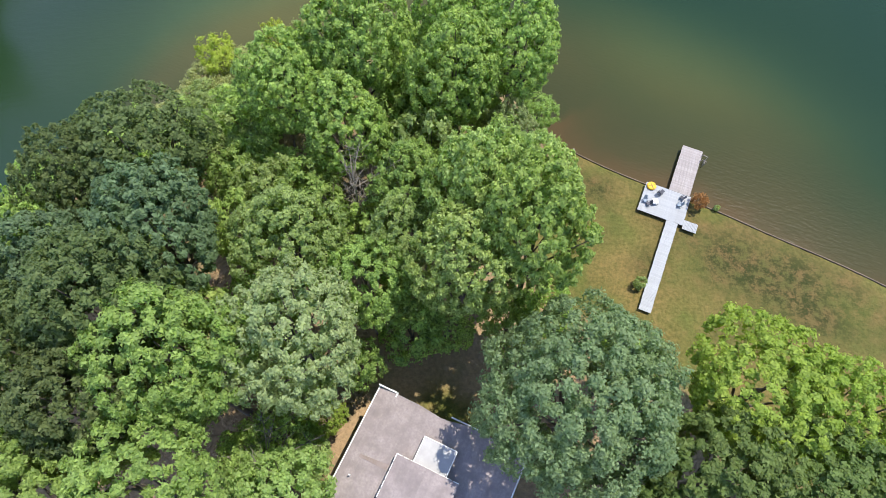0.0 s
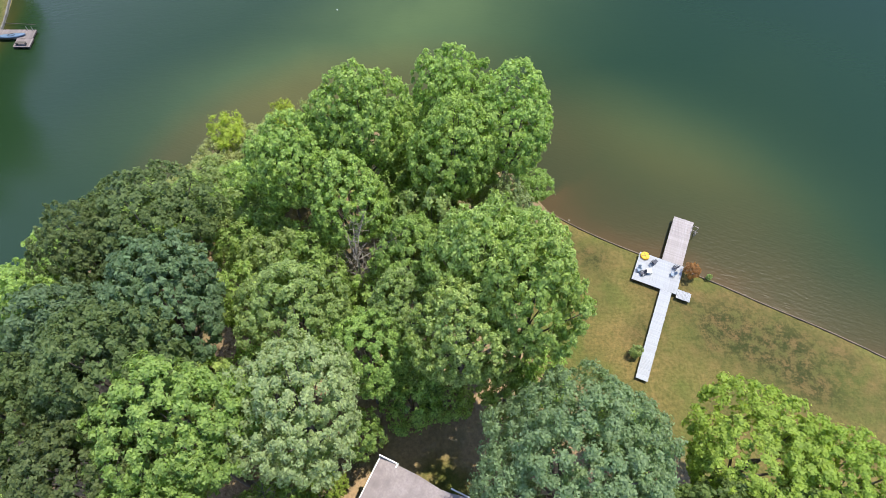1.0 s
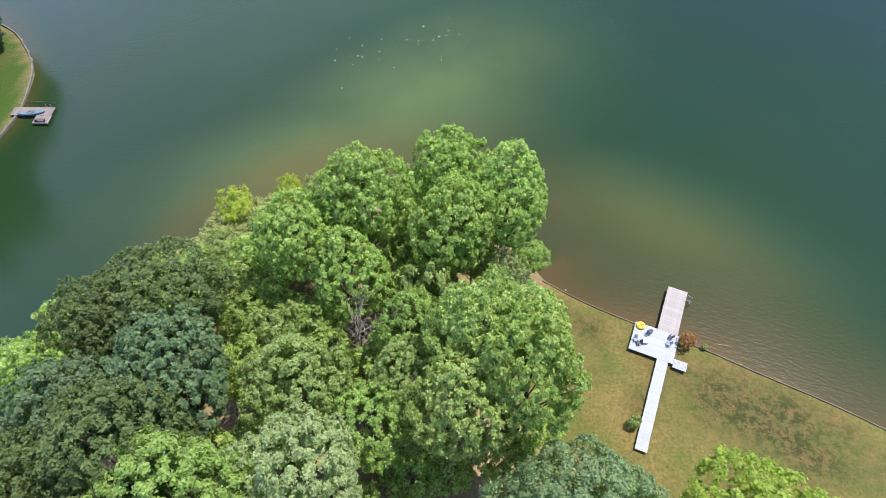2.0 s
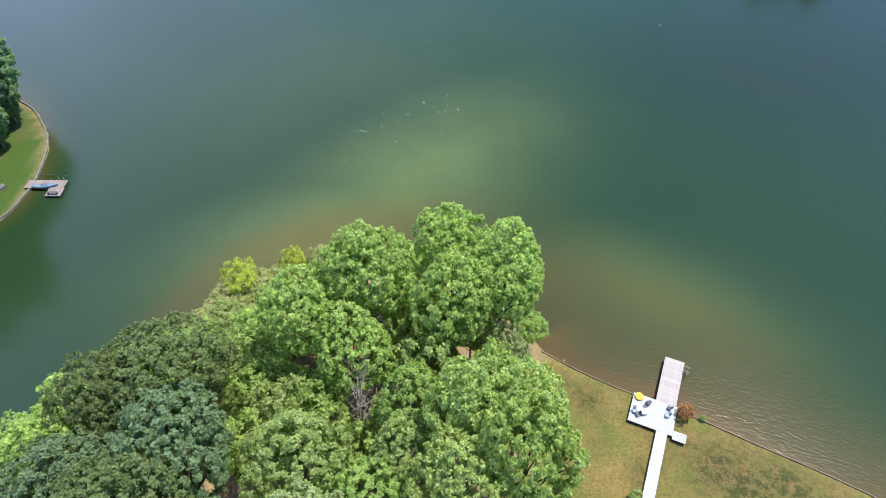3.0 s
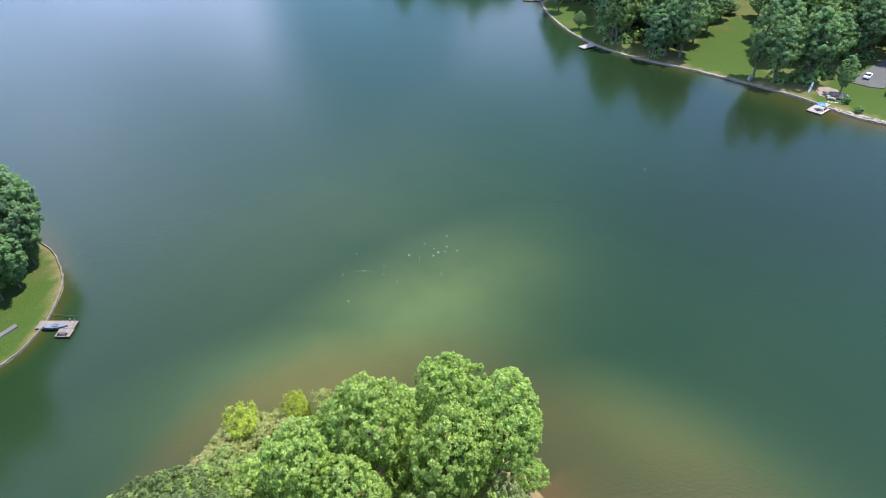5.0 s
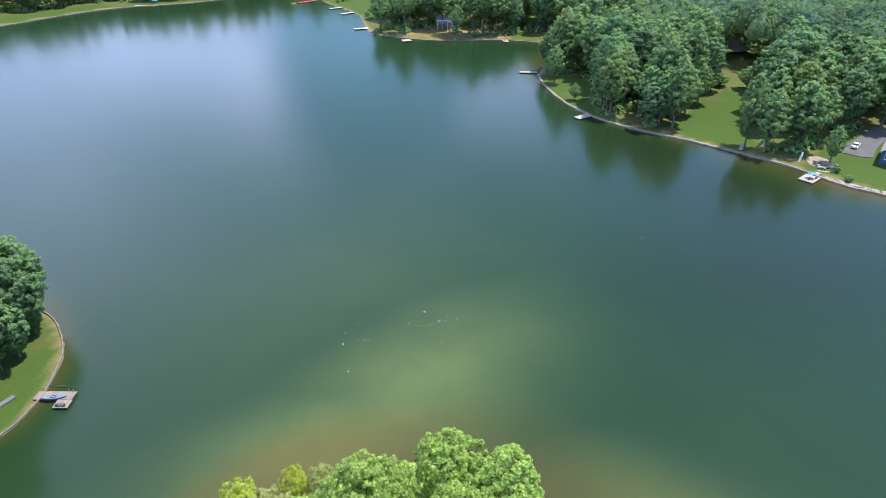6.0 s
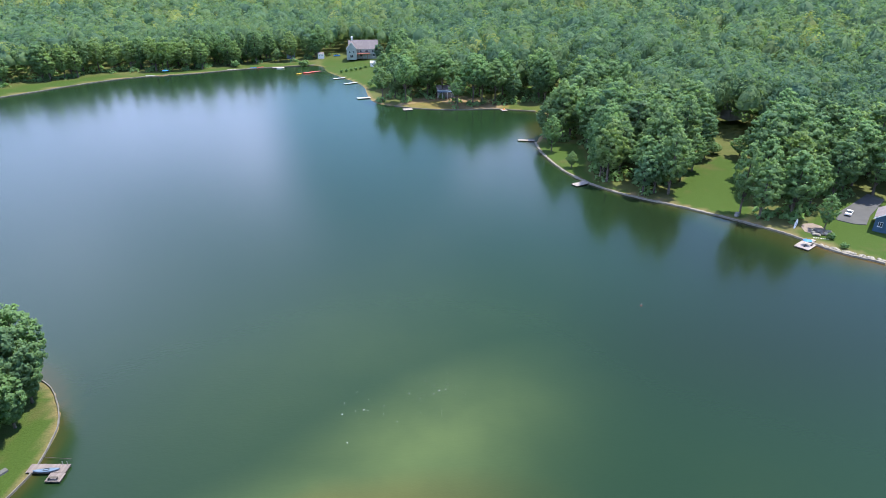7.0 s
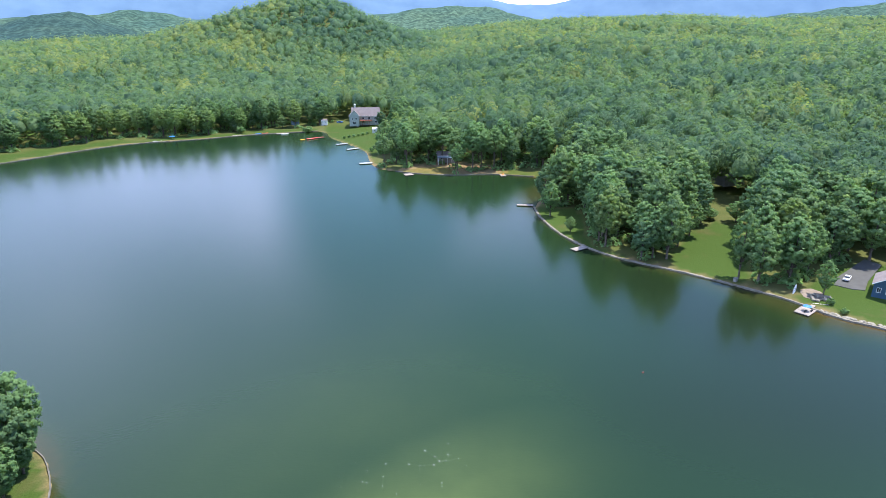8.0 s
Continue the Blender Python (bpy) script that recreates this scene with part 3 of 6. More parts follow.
def build_water():
    gx = grid_lines([(-420, -110, 12), (-110, -50, 2.5), (-50, 60, 1.5), (60, 140, 3), (140, 200, 8)])
    gy = grid_lines([(-60, 20, 8), (20, 75, 1.5), (75, 120, 2.5), (120, 370, 4), (370, 520, 6)])
    X, Y = np.meshgrid(gx, gy)
    p = np.stack([X.ravel(), Y.ravel()], 1)
    d = -inland(p)
    east = from_line(p, chaikin(HOME_EAST, 2, False), False)
    west = from_line(p, chaikin(HOME_WEST, 2, False), False)
    # broad sandy shallows off the lawn, olive ones off the wood, narrow ones elsewhere
    near_east, near_west = np.exp(-(east / 45) ** 2) * (1 - 0.62 * step(p[:, 0], 36, 58)), 0.8 * step(p[:, 0], -44, -14) * np.exp(-(west / 32) ** 2) * np.exp(-(np.maximum(0, 45 - p[:, 1]) / 12) ** 2)
    reach = 2.4 + np.maximum(37 * near_east, 27 * near_west) + 20 * np.exp(-(np.hypot(p[:, 0] - 108, p[:, 1] - 165) / 45) ** 2) + 26 * np.exp(-(np.hypot(p[:, 0] - 48, p[:, 1] - 300) / 26) ** 2) + 7 * np.exp(-(np.hypot(p[:, 0] + 88, p[:, 1] - 116) / 22) ** 2)
    depth = np.clip(d / reach, 0, 1.0)
    depth = np.maximum(depth, 0.26 * (west < east))
    # a light glow put into the water's colour off the point; pale shallows beside it and beyond the dock
    glow_silt = np.zeros(len(p))
    for cx, cy, turn, long, wide, much in ((-3, 82, 0.85, 29, 16, 0.82), (-14, 71, 0.45, 27, 11, 0.9), (31, 56.5, -0.5, 19, 8, 0.46), (-20, 112, 0.6, 46, 28, 0.18)):
        a = (p[:, 0] - cx) * math.cos(turn) + (p[:, 1] - cy) * math.sin(turn)
        b = (p[:, 1] - cy) * math.cos(turn) - (p[:, 0] - cx) * math.sin(turn)
        glow_silt = np.maximum(glow_silt, much * np.exp(-(a / long) ** 2 - (b / wide) ** 2))
    # darker, browner water colour in the deep eastern arm
    east_tint = 0.8 * step(p[:, 0] + 8 * wavy(p[:, 0], p[:, 1], 30), 20, 80) * step(p[:, 1], 70, 120) * depth
    nx, ny = len(gx), len(gy)
    i = (np.arange(ny - 1)[:, None] * nx + np.arange(nx - 1)).ravel()
    faces = np.stack([i, i + 1, i + nx + 1, i + nx], 1)
    faces = faces[(d[faces] > -14).any(1)]
    me = mesh_from("lake_water", np.column_stack([p, 0 * d]), faces, WATER, True)
    at = me.attributes.new("depth", "FLOAT", "POINT")
    at.data.foreach_set("value", depth.astype(np.float32))
    bars = me.attributes.new("glow_silt", "FLOAT", "POINT")
    bars.data.foreach_set("value", glow_silt.astype(np.float32))
    brown = me.attributes.new("east_tint", "FLOAT", "POINT")
    brown.data.foreach_set("value", east_tint.astype(np.float32))
    return tagged(new("water", me), "calm green lake water with sandy shallows", "water", kind="structure")


build_ground()
build_water()


def bank_wall(name, line, thick, low, high, mat, label, rough=0.0):
    """A low wall that follows a bank."""
    pts = chaikin(line, 3, False)
    run = np.r_[0, np.cumsum(np.hypot(*np.diff(pts, axis=0).T))]
    s = np.arange(0, run[-1], 1.0)
    pts = np.stack([np.interp(s, run, pts[:, k]) for k in (0, 1)], 1)
    way = np.gradient(pts, axis=0)
    way /= np.hypot(*way.T)[:, None]
    side = np.stack([way[:, 1], -way[:, 0]], 1)
    rng = np.random.default_rng(len(pts))
    bm = bmesh.new()
    rings = []
    for q, w in zip(pts, side):
        j = rng.normal(0, rough, 4) if rough else (0, 0, 0, 0)
        a, b = q - w * (thick / 2 + j[0]), q + w * (thick / 2 + j[1])
        rings.append([bm.verts.new(c) for c in ((*a, low), (*a, high + j[2] * 0.6), (*b, high + j[3] * 0.6), (*b, low))])
    for r0, r1 in zip(rings, rings[1:]):
        for k in range(4):
            bm.faces.new((r0[k], r0[(k + 1) % 4], r1[(k + 1) % 4], r1[k]))
    bm.faces.new(rings[0])
    bm.faces.new(rings[-1][::-1])
    bmesh.ops.recalc_face_normals(bm, faces=bm.faces)
    me = bpy.data.meshes.new(name)
    bm.to_mesh(me)
    bm.free()
    me.materials.append(mat)
    return tagged(new(name, me), label, "retaining wall", kind="structure")


EDGING = worn("edging_timber", (0.23, 0.165, 0.11), (0.10, 0.075, 0.055), 0.5, 6.0, 0.9)
bank_wall("shore_wall_home", HOME_EAST, 0.11, -0.6, 0.22, EDGING, "dark timber retaining wall along the lawn's edge")
bank_wall("shore_wall_east", EAST_BANK, 0.8, -0.6, 0.5, STONE, "pale stone retaining wall along the wooded bank", 0.12)
bank_wall("shore_wall_west", WEST_BANK, 0.2, -0.6, 0.4, PALEWALL, "pale concrete sea wall round a grassy point", 0.03)
bank_wall("shore_wall_far", FAR_BANK, 1.2, -0.6, 0.5, PALEWALL, "pale stone edge of the far grassy bank", 0.15)
bank_wall("shore_wall_point", POINT[:6], 0.7, -0.6, 0.45, PALEWALL, "pale low wall along the sandy point", 0.08)


def far_ridge(name, far, base, peaks, mat, label, a0=-62, a1=62):
    """A mountain ridge a long way off, with a profile of (degrees from north, height) and two slopes."""
    az = np.radians(np.linspace(a0, a1, 260))
    deg = np.degrees(az)
    top = np.interp(deg, [q[0] for q in peaks], [q[1] for q in peaks])
    k = np.ones(9) / 9
    top = np.convolve(np.pad(top, 4, mode="edge"), k, "valid") + 2.5 * np.sin(deg * 1.9) + 1.2 * np.sin(deg * 5.3 + 1)
    rows = []
    for r, f in ((far - 480, 0.0), (far - 330, 0.35), (far - 170, 0.72), (far - 60, 0.93), (far, 1.0), (far + 150, 0.4)):
        wob = 1 + 0.05 * np.sin(deg * 5 + r) * (f < 1)
        rows.append(np.stack([r * np.sin(az), r * np.cos(az), base + (top - base) * f * wob], 1))
    v = np.concatenate(rows)
    n = len(az)
    i = (np.arange(len(rows) - 1)[:, None] * n + np.arange(n - 1)).ravel()
    me = mesh_from(name, v, np.stack([i, i + 1, i + n + 1, i + n], 1), mat, True)
    return tagged(new(name, me), label, "mountain", kind="structure")


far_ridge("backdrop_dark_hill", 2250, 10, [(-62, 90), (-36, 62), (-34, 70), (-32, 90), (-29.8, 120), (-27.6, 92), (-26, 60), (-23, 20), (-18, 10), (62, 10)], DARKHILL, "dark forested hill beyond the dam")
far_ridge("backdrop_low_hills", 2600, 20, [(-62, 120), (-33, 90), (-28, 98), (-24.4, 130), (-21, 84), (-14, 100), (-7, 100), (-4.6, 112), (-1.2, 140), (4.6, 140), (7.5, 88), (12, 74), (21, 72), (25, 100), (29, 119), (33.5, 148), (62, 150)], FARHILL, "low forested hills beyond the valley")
far_ridge("backdrop_mountains", 4300, 60, [(-62, 360), (-38, 260), (-34, 250), (-30, 270), (-26, 290), (-20, 340), (-12, 400), (-6, 300), (-4.4, 215), (-3, 225), (0, 280), (3, 245), (4.1, 216), (5.4, 183), (7, 194), (9.7, 183), (10.8, 216), (13, 260), (18, 330), (26, 300), (34, 330), (40, 300), (62, 380)], HAZEHILL, "wooded mountains on the horizon, haze put into their blue")

# ---- trees ----


def leaf_quads(rng, centre, normal, size, slim=0.62):
    """Diamond leaves, each with a slight fold, as arrays of vertices and quads."""
    n = len(centre)
    normal = normal / np.linalg.norm(normal, axis=1)[:, None]
    spin = rng.normal(size=(n, 3))
    t = np.cross(normal, spin)
    t /= np.linalg.norm(t, axis=1)[:, None] + 1e-9
    b = np.cross(normal, t)
    s = size * rng.uniform(0.65, 1.35, n)
    s = s[:, None]
    fold = normal * s * 0.14
    v = np.stack([centre - t * s * 0.5 - fold, centre + b * s * slim * 0.5 + fold, centre + t * s * 0.5 - fold, centre - b * s * slim * 0.5 + fold], 1)
    return v.reshape(-1, 3), np.arange(4 * n).reshape(-1, 4)


def leaf_tris(rng, centre, normal, size, slim=0.8):
    """Pointed leaf sprays, one triangle each."""
    n = len(centre)
    normal = normal / np.linalg.norm(normal, axis=1)[:, None]
    t = np.cross(normal, rng.normal(size=(n, 3)))
    t /= np.linalg.norm(t, axis=1)[:, None] + 1e-9
    b = np.cross(normal, t)
    s = (size * rng.uniform(0.7, 1.3, n))[:, None]
    v = np.stack([centre + t * s * 0.62, centre - t * s * 0.4 + b * s * slim * 0.55, centre - t * s * 0.4 - b * s * slim * 0.55], 1)
    return v.reshape(-1, 3), np.arange(3 * n).reshape(-1, 3)


def bough_domes(rng, centre, axis, radius, sides, rows):
    """Leafy boughs: uneven domes, open below, as vertices, triangles and soft normals."""
    n = len(centre)
    a = np.linspace(0, 2 * np.pi, sides, endpoint=False)
    unit = [np.array([[0, 0, 1.0]])]
    for k in range(rows):
        tip = math.radians(105) * (k + 1) / rows
        unit.append(np.stack([math.sin(tip) * np.cos(a + 0.5 * k), math.sin(tip) * np.sin(a + 0.5 * k), np.full(sides, math.cos(tip))], 1))
    unit = np.concatenate(unit)
    m = len(unit)
    axis = axis / np.linalg.norm(axis, axis=1)[:, None]
    one = np.cross(axis, rng.normal(size=(n, 3)))
    one /= np.linalg.norm(one, axis=1)[:, None]
    two = np.cross(axis, one)
    way = unit[None, :, 0:1] * one[:, None] + unit[None, :, 1:2] * two[:, None] + unit[None, :, 2:3] * axis[:, None]
    v = centre[:, None] + way * (radius[:, None] * rng.uniform(0.72, 1.22, (n, m)))[:, :, None] * np.array([1, 1, 0.9])
    s1 = np.arange(sides)
    s2 = (s1 + 1) % sides
    f = [np.stack([0 * s1, 1 + s1, 1 + s2], 1)]
    for k in range(rows - 1):
        p, q = 1 + k * sides, 1 + (k + 1) * sides
        f += [np.stack([p + s1, q + s1, p + s2], 1), np.stack([p + s2, q + s1, q + s2], 1)]
    f = np.concatenate(f)
    return v.reshape(-1, 3), (f[None] + (np.arange(n) * m)[:, None, None]).reshape(-1, 3), (way + (0, 0, 0.12)).reshape(-1, 3)


def crown_arrays(rng, radius, bottom, top, clumps, leaves, size, spread=1.0, lobes=7, droop=0.0, hollow=0.55, low=-0.62, coarse=False, peak=0.0):
    """A crown: tufts of leaves over a lobed dome, with dark gaps between the tufts and a looser layer inside."""
    mid, half = (bottom + top) / 2, (top - bottom) / 2
    lobe = rng.normal(size=(lobes, 3))
    lobe[:, 2] = np.abs(lobe[:, 2]) * 0.8
    lobe[0] = (0.1, 0, 1)
    lobe /= np.linalg.norm(lobe, axis=1)[:, None]
    k = np.arange(clumps) + 0.5
    wz = 1 - (1 - low) * k / clumps
    wa = k * 2.399963 + rng.uniform(0, 6.28)
    way = np.stack([np.sqrt(1 - wz ** 2) * np.cos(wa), np.sqrt(1 - wz ** 2) * np.sin(wa), wz], 1) + rng.normal(0, 1.1 / math.sqrt(clumps), (clumps, 3))
    way /= np.linalg.norm(way, axis=1)[:, None]
    swell = 0.74 + 0.32 * np.exp(-((1 - way @ lobe.T).min(1) / 0.16))
    inner = rng.uniform(size=clumps) < 0.3
    depth = np.where(inner, rng.uniform(hollow, 0.8, clumps), rng.uniform(0.9, 1.04, clumps))
    narrow = np.where(way[:, 2] < 0, 1 + 0.35 * way[:, 2], 1 - peak * np.abs(way[:, 2]))
    axes = np.array([radius, radius, half])
    c = way * (swell * depth)[:, None] * axes * np.stack([narrow, narrow, np.ones(clumps)], 1)
    c[:, 2] += mid
    out = way / axes
    out /= np.linalg.norm(out, axis=1)[:, None]
    each = rng.poisson(leaves / clumps, clumps) + 2
    home = np.repeat(np.arange(clumps), each)
    u = rng.normal(size=(len(home), 3)) * 0.85 + out[home] * 0.75 + (0, 0, 0.35)
    u /= np.linalg.norm(u, axis=1)[:, None]
    clump_size = 1.18 * math.sqrt(radius * (radius + half) / clumps) * spread * rng.uniform(0.75, 1.3, clumps)
    place = c[home] + u * (clump_size[home] * (rng.uniform(0.5, 1.05, len(home)) + 0.35 * (rng.uniform(size=len(home)) < 0.12)))[:, None]
    place[:, 2] -= droop * np.hypot(u[:, 0], u[:, 1])
    normal = 0.6 * u + 0.4 * out[home] + np.array([0, 0, 0.15]) + rng.normal(0, 0.42, (len(home), 3))
    if coarse:
        bv, bf, bn = bough_domes(rng, c, out + (0, 0, 0.3), clump_size * 0.8, 5, 1)
        lv, lf = leaf_tris(rng, place, normal, size)
        return (np.concatenate([bv, lv]), np.concatenate([bf, lf + len(bv)])), c, np.concatenate([bn, np.repeat(0.8 * u + 0.5 * out[home], 3, 0)])
    return leaf_tris(rng, place, normal, size, 0.68), c, None


def tube(points, radii, sides=7):
    """A tapered limb along points."""
    p = np.array(points, float)
    d = np.gradient(p, axis=0)
    d /= np.linalg.norm(d, axis=1)[:, None] + 1e-9
    side = np.cross(d, (0.31, 0.9, 0.3))
    side /= np.linalg.norm(side, axis=1)[:, None] + 1e-9
    up = np.cross(d, side)
    a = np.linspace(0, 2 * np.pi, sides, endpoint=False)
    ring = side[:, None] * np.cos(a)[None, :, None] + up[:, None] * np.sin(a)[None, :, None]
    v = (p[:, None] + ring * np.array(radii)[:, None, None]).reshape(-1, 3)
    k, j = np.meshgrid(np.arange(len(p) - 1), np.arange(sides), indexing="ij")
    k, j = k.ravel(), j.ravel()
    n = (j + 1) % sides
    return v, np.stack([k * sides + j, k * sides + n, (k + 1) * sides + n, (k + 1) * sides + j], 1)


def joined(pieces):
    vs, fs, at = [], [], 0
    for v, f in pieces:
        vs.append(v)
        fs.append(f + at)
        at += len(v)
    return np.concatenate(vs), np.concatenate(fs)


def limbs(rng, start, ends, r):
    """Bent limbs from a trunk to clumps of the crown."""
    out = []
    for e in ends:
        a = np.array([0, 0, start + rng.uniform(0, 0.4) * max(e[2] - start, 0.5) * 0.6])
        m = (a + e) / 2 + rng.normal(0, 0.25, 3) + (0, 0, 0.3)
        out.append(tube([a, (a + m) / 2 + rng.normal(0, 0.08, 3), m, (m + e) / 2, e], np.array([1, 0.8, 0.6, 0.42, 0.2]) * r, 5))
    return joined(out)


def tree_kind(name, seed, leaf, label, height=22.0, radius=5.0, bottom=0.28, clumps=110, leaves=4300, size=0.5, spread=1.0, lobes=7, droop=0.0, branches=10, trunk=0.32, group="", hollow=0.55, low=-0.62, coarse=False, peak=0.0):
    """One tree, standing at the origin, with its trunk, branches and crown."""
    rng = np.random.default_rng(seed)
    ob = empty(name, pose(0, 0, 0), label, "tree" if name != "shrub" else "shrub", group)
    (v, f), c, shade = crown_arrays(rng, radius * 1.02, bottom * height, height * 1.0, clumps, leaves, size, spread, lobes, droop, hollow, low, coarse, peak)
    if trunk:
        bend = rng.normal(0, 0.12, 2)
        hs = np.linspace(-0.5, 0.86 * height, 7)
        tv, tf = tube([(bend[0] * math.sin(h / 5), bend[1] * math.sin(h / 4), h) for h in hs], trunk * np.array([1.35, 0.95, 0.85, 0.72, 0.55, 0.36, 0.12]), 9)
        part("trunk", mesh_from("trunk", tv, tf, BARK, True), BARK, ob)
        if branches:
            pick = c[rng.choice(len(c), min(branches, len(c)), replace=False)]
            bv, bf = limbs(rng, height * bottom * 0.9, pick, trunk * 0.42)
            part("limb_work", mesh_from("limb_work", bv, bf, BARK, True), BARK, ob)
    part("crown", mesh_from("crown", v, f, LEAF[leaf], False, shade), LEAF[leaf], ob)
    ob["height"], ob["radius"] = height, radius
    return ob


PLACED = {}


def plant(kind, x, y, top, radius, base=None, spin=None):
    """Notes where a tree of a kind stands: its place, the height of its top and its crown's radius."""
    if base is None:
        base = float(land_height(np.array([[x, y]]))[0])
    s, h = radius / kind["radius"], (top - base) / kind["height"]
    spin = (x * 37 + y * 53) % 360 if spin is None else spin
    m = pose(x, y, base - 0.05, 0, 0, spin) @ Matrix.Diagonal((s, s, h, 1))
    PLACED.setdefault(kind.name, (kind, []))[1].append(m)


def plant_all():
    for kind, places in PLACED.values():
        for m in places[1:]:
            copy_thing(kind, m)
        kind.matrix_basis = places[0]


WOOD = "trees of the wooded home point"
K = {}
K["green"] = tree_kind("maple_tree", 1, "green", "tall full green maple in the lakeside wood", clumps=446, leaves=21830, size=0.29, bottom=0.42, low=-0.45, spread=0.88, group=WOOD)
K["green2"] = tree_kind("maple_tree", 2, "green", "tall full green maple in the lakeside wood", clumps=403, leaves=21275, size=0.30, lobes=9, bottom=0.42, low=-0.45, spread=0.88, group=WOOD)
K["bright"] = tree_kind("tulip_tree", 3, "bright", "light green broad-leaved tulip tree in the lakeside wood", clumps=318, leaves=26593, size=0.26, lobes=9, bottom=0.42, low=-0.45, spread=0.88, group=WOOD)
K["lime"] = tree_kind("locust_tree", 4, "lime", "yellow-green leafy tree beside the lawn", clumps=425, leaves=21830, size=0.25, lobes=10, bottom=0.42, low=-0.45, spread=0.88, group=WOOD)
K["blue"] = tree_kind("oak_tree", 5, "blue", "broad blue-green oak with dense small leaves", clumps=487, leaves=21830, size=0.29, lobes=12, droop=0.2, bottom=0.42, low=-0.45, spread=0.88, group=WOOD)
K["great"] = tree_kind("oak_tree", 19, "oak", "very broad blue-green oak between house and lawn", height=23, radius=7.4, bottom=0.2, clumps=676, leaves=81400, size=0.24, lobes=16, spread=1.18, droop=0.2, trunk=0.45, group=WOOD)
K["dark"] = tree_kind("oak_tree", 6, "dark", "dark olive-green oak with a rounded crown", clumps=487, leaves=21830, size=0.26, lobes=12, droop=0.2, bottom=0.42, low=-0.45, spread=0.88, group=WOOD)
K["olive"] = tree_kind("hickory_tree", 7, "olive", "olive-green hickory in the lakeside wood", clumps=488, leaves=21275, size=0.26, bottom=0.42, low=-0.45, spread=0.88, group=WOOD)
K["pale"] = tree_kind("birch_tree", 8, "pale", "pale grey-green feathery tree beside the house", clumps=455, leaves=30525, size=0.23, lobes=9, droop=0.3, branches=16, bottom=0.42, low=-0.45, spread=0.88, group=WOOD)
K["speck"] = tree_kind("sycamore_tree", 9, "speck", "sycamore with large pale-backed leaves by the lawn", clumps=403, leaves=30000, size=0.28, lobes=8, bottom=0.42, low=-0.45, spread=0.88, group=WOOD)
K["mid"] = tree_kind("sycamore_tree", 29, "mid", "deep green broad tree beside the yellow-green ones", clumps=430, leaves=24000, size=0.29, lobes=10, bottom=0.36, low=-0.45, spread=0.95, group=WOOD)
K["under"] = tree_kind("young_tree", 10, "green", "young understorey tree below the tall crowns", height=12, radius=3.5, clumps=143, leaves=5600, size=0.31, trunk=0.14, group=WOOD)
K["under_b"] = tree_kind("young_tree", 11, "bright", "light green young tree below the tall crowns", height=12, radius=3.5, clumps=143, leaves=5600, size=0.31, trunk=0.14, group=WOOD)
K["fern"] = tree_kind("young_tree", 20, "fern", "pale lime-green feathery young tree beside the house", height=14, radius=4, clumps=255, leaves=13875, size=0.24, trunk=0.16, droop=0.2, group=WOOD)
K["under_o"] = tree_kind("young_tree", 14, "olive", "olive-green young tree below the tall crowns", height=12, radius=3.5, clumps=143, leaves=5600, size=0.31, trunk=0.14, group=WOOD)
K["yellow"] = tree_kind("shrub", 12, "yellow", "yellow-green ragged shrub at the water's edge", height=7, radius=2.5, bottom=0.12, clumps=56, leaves=4810, size=0.24, trunk=0.09, lobes=5, group="shrubs")
K["tan"] = tree_kind("shrub", 15, "straw", "dry pale shrub at the water's edge", height=5, radius=2.6, bottom=0.1, clumps=70, leaves=4810, size=0.22, trunk=0.08, branches=14, group="shrubs")
K["rust"] = tree_kind("shrub", 13, "rust", "small rust-red shrub beside the deck", height=2, radius=0.95, bottom=0.1, clumps=44, leaves=2035, size=0.14, trunk=0.04, lobes=5, group="shrubs")
K["tiny"] = tree_kind("shrub", 16, "olive", "small round green shrub beside the boardwalk", height=1.6, radius=0.75, bottom=0.05, clumps=36, leaves=1480, size=0.14, trunk=0.03, lobes=4, group="shrubs")
OAK_TREES = [
    ("dark", -26.3, 31.6, 22.8, 6.30), ("dark", -31.5, 29.5, 22.0, 4.60), ("green", -36.0, 25.0, 20.0, 4.20), ("blue", -22.8, 23.8, 24.6, 5.40), ("blue", -31.0, 21.0, 23.0, 5.00),
    ("under", -27.0, 24.5, 17.0, 3.80), ("under_b", -38.0, 32.0, 12.0, 3.60), ("under_b", -44.5, 29.5, 10.0, 3.60),
]
HOUSE_TREES = [
    ("dark", -24.6, 16.4, 27.0, 5.60), ("dark", -31.5, 14.0, 24.0, 4.80), ("dark", -25.0, 9.8, 25.0, 5.00), ("bright", -18.4, 12.8, 27.5, 5.20), ("pale", -10.5, 14.8, 25.5, 5.30),
    ("lime", -9.9, 11.2, 9.0, 2.00), ("bright", -19.6, 4.4, 25.0, 5.00), ("fern", -12.0, 4.4, 16.5, 4.40), ("under_b", -15.0, 6.5, 12.0, 3.00), ("under_b", -7.0, 15.6, 12.5, 2.20),
    ("under", -12.6, 14.5, 15.0, 3.40), ("bright", -28.5, 3.0, 23.0, 5.00), ("green", -33.0, 6.0, 22.0, 4.80), ("under", -20.2, 18.2, 17.0, 3.60), ("under", -21.0, 12.5, 15.0, 3.40),
    ("under_o", -37.0, 18.0, 17.0, 4.20), ("green", -41.0, 13.0, 19.0, 4.60), ("under", -13.6, 9.6, 11.0, 3.00), ("under", -16.2, 7.8, 10.0, 2.80), ("under_o", -11.2, 8.2, 7.0, 2.20),
]
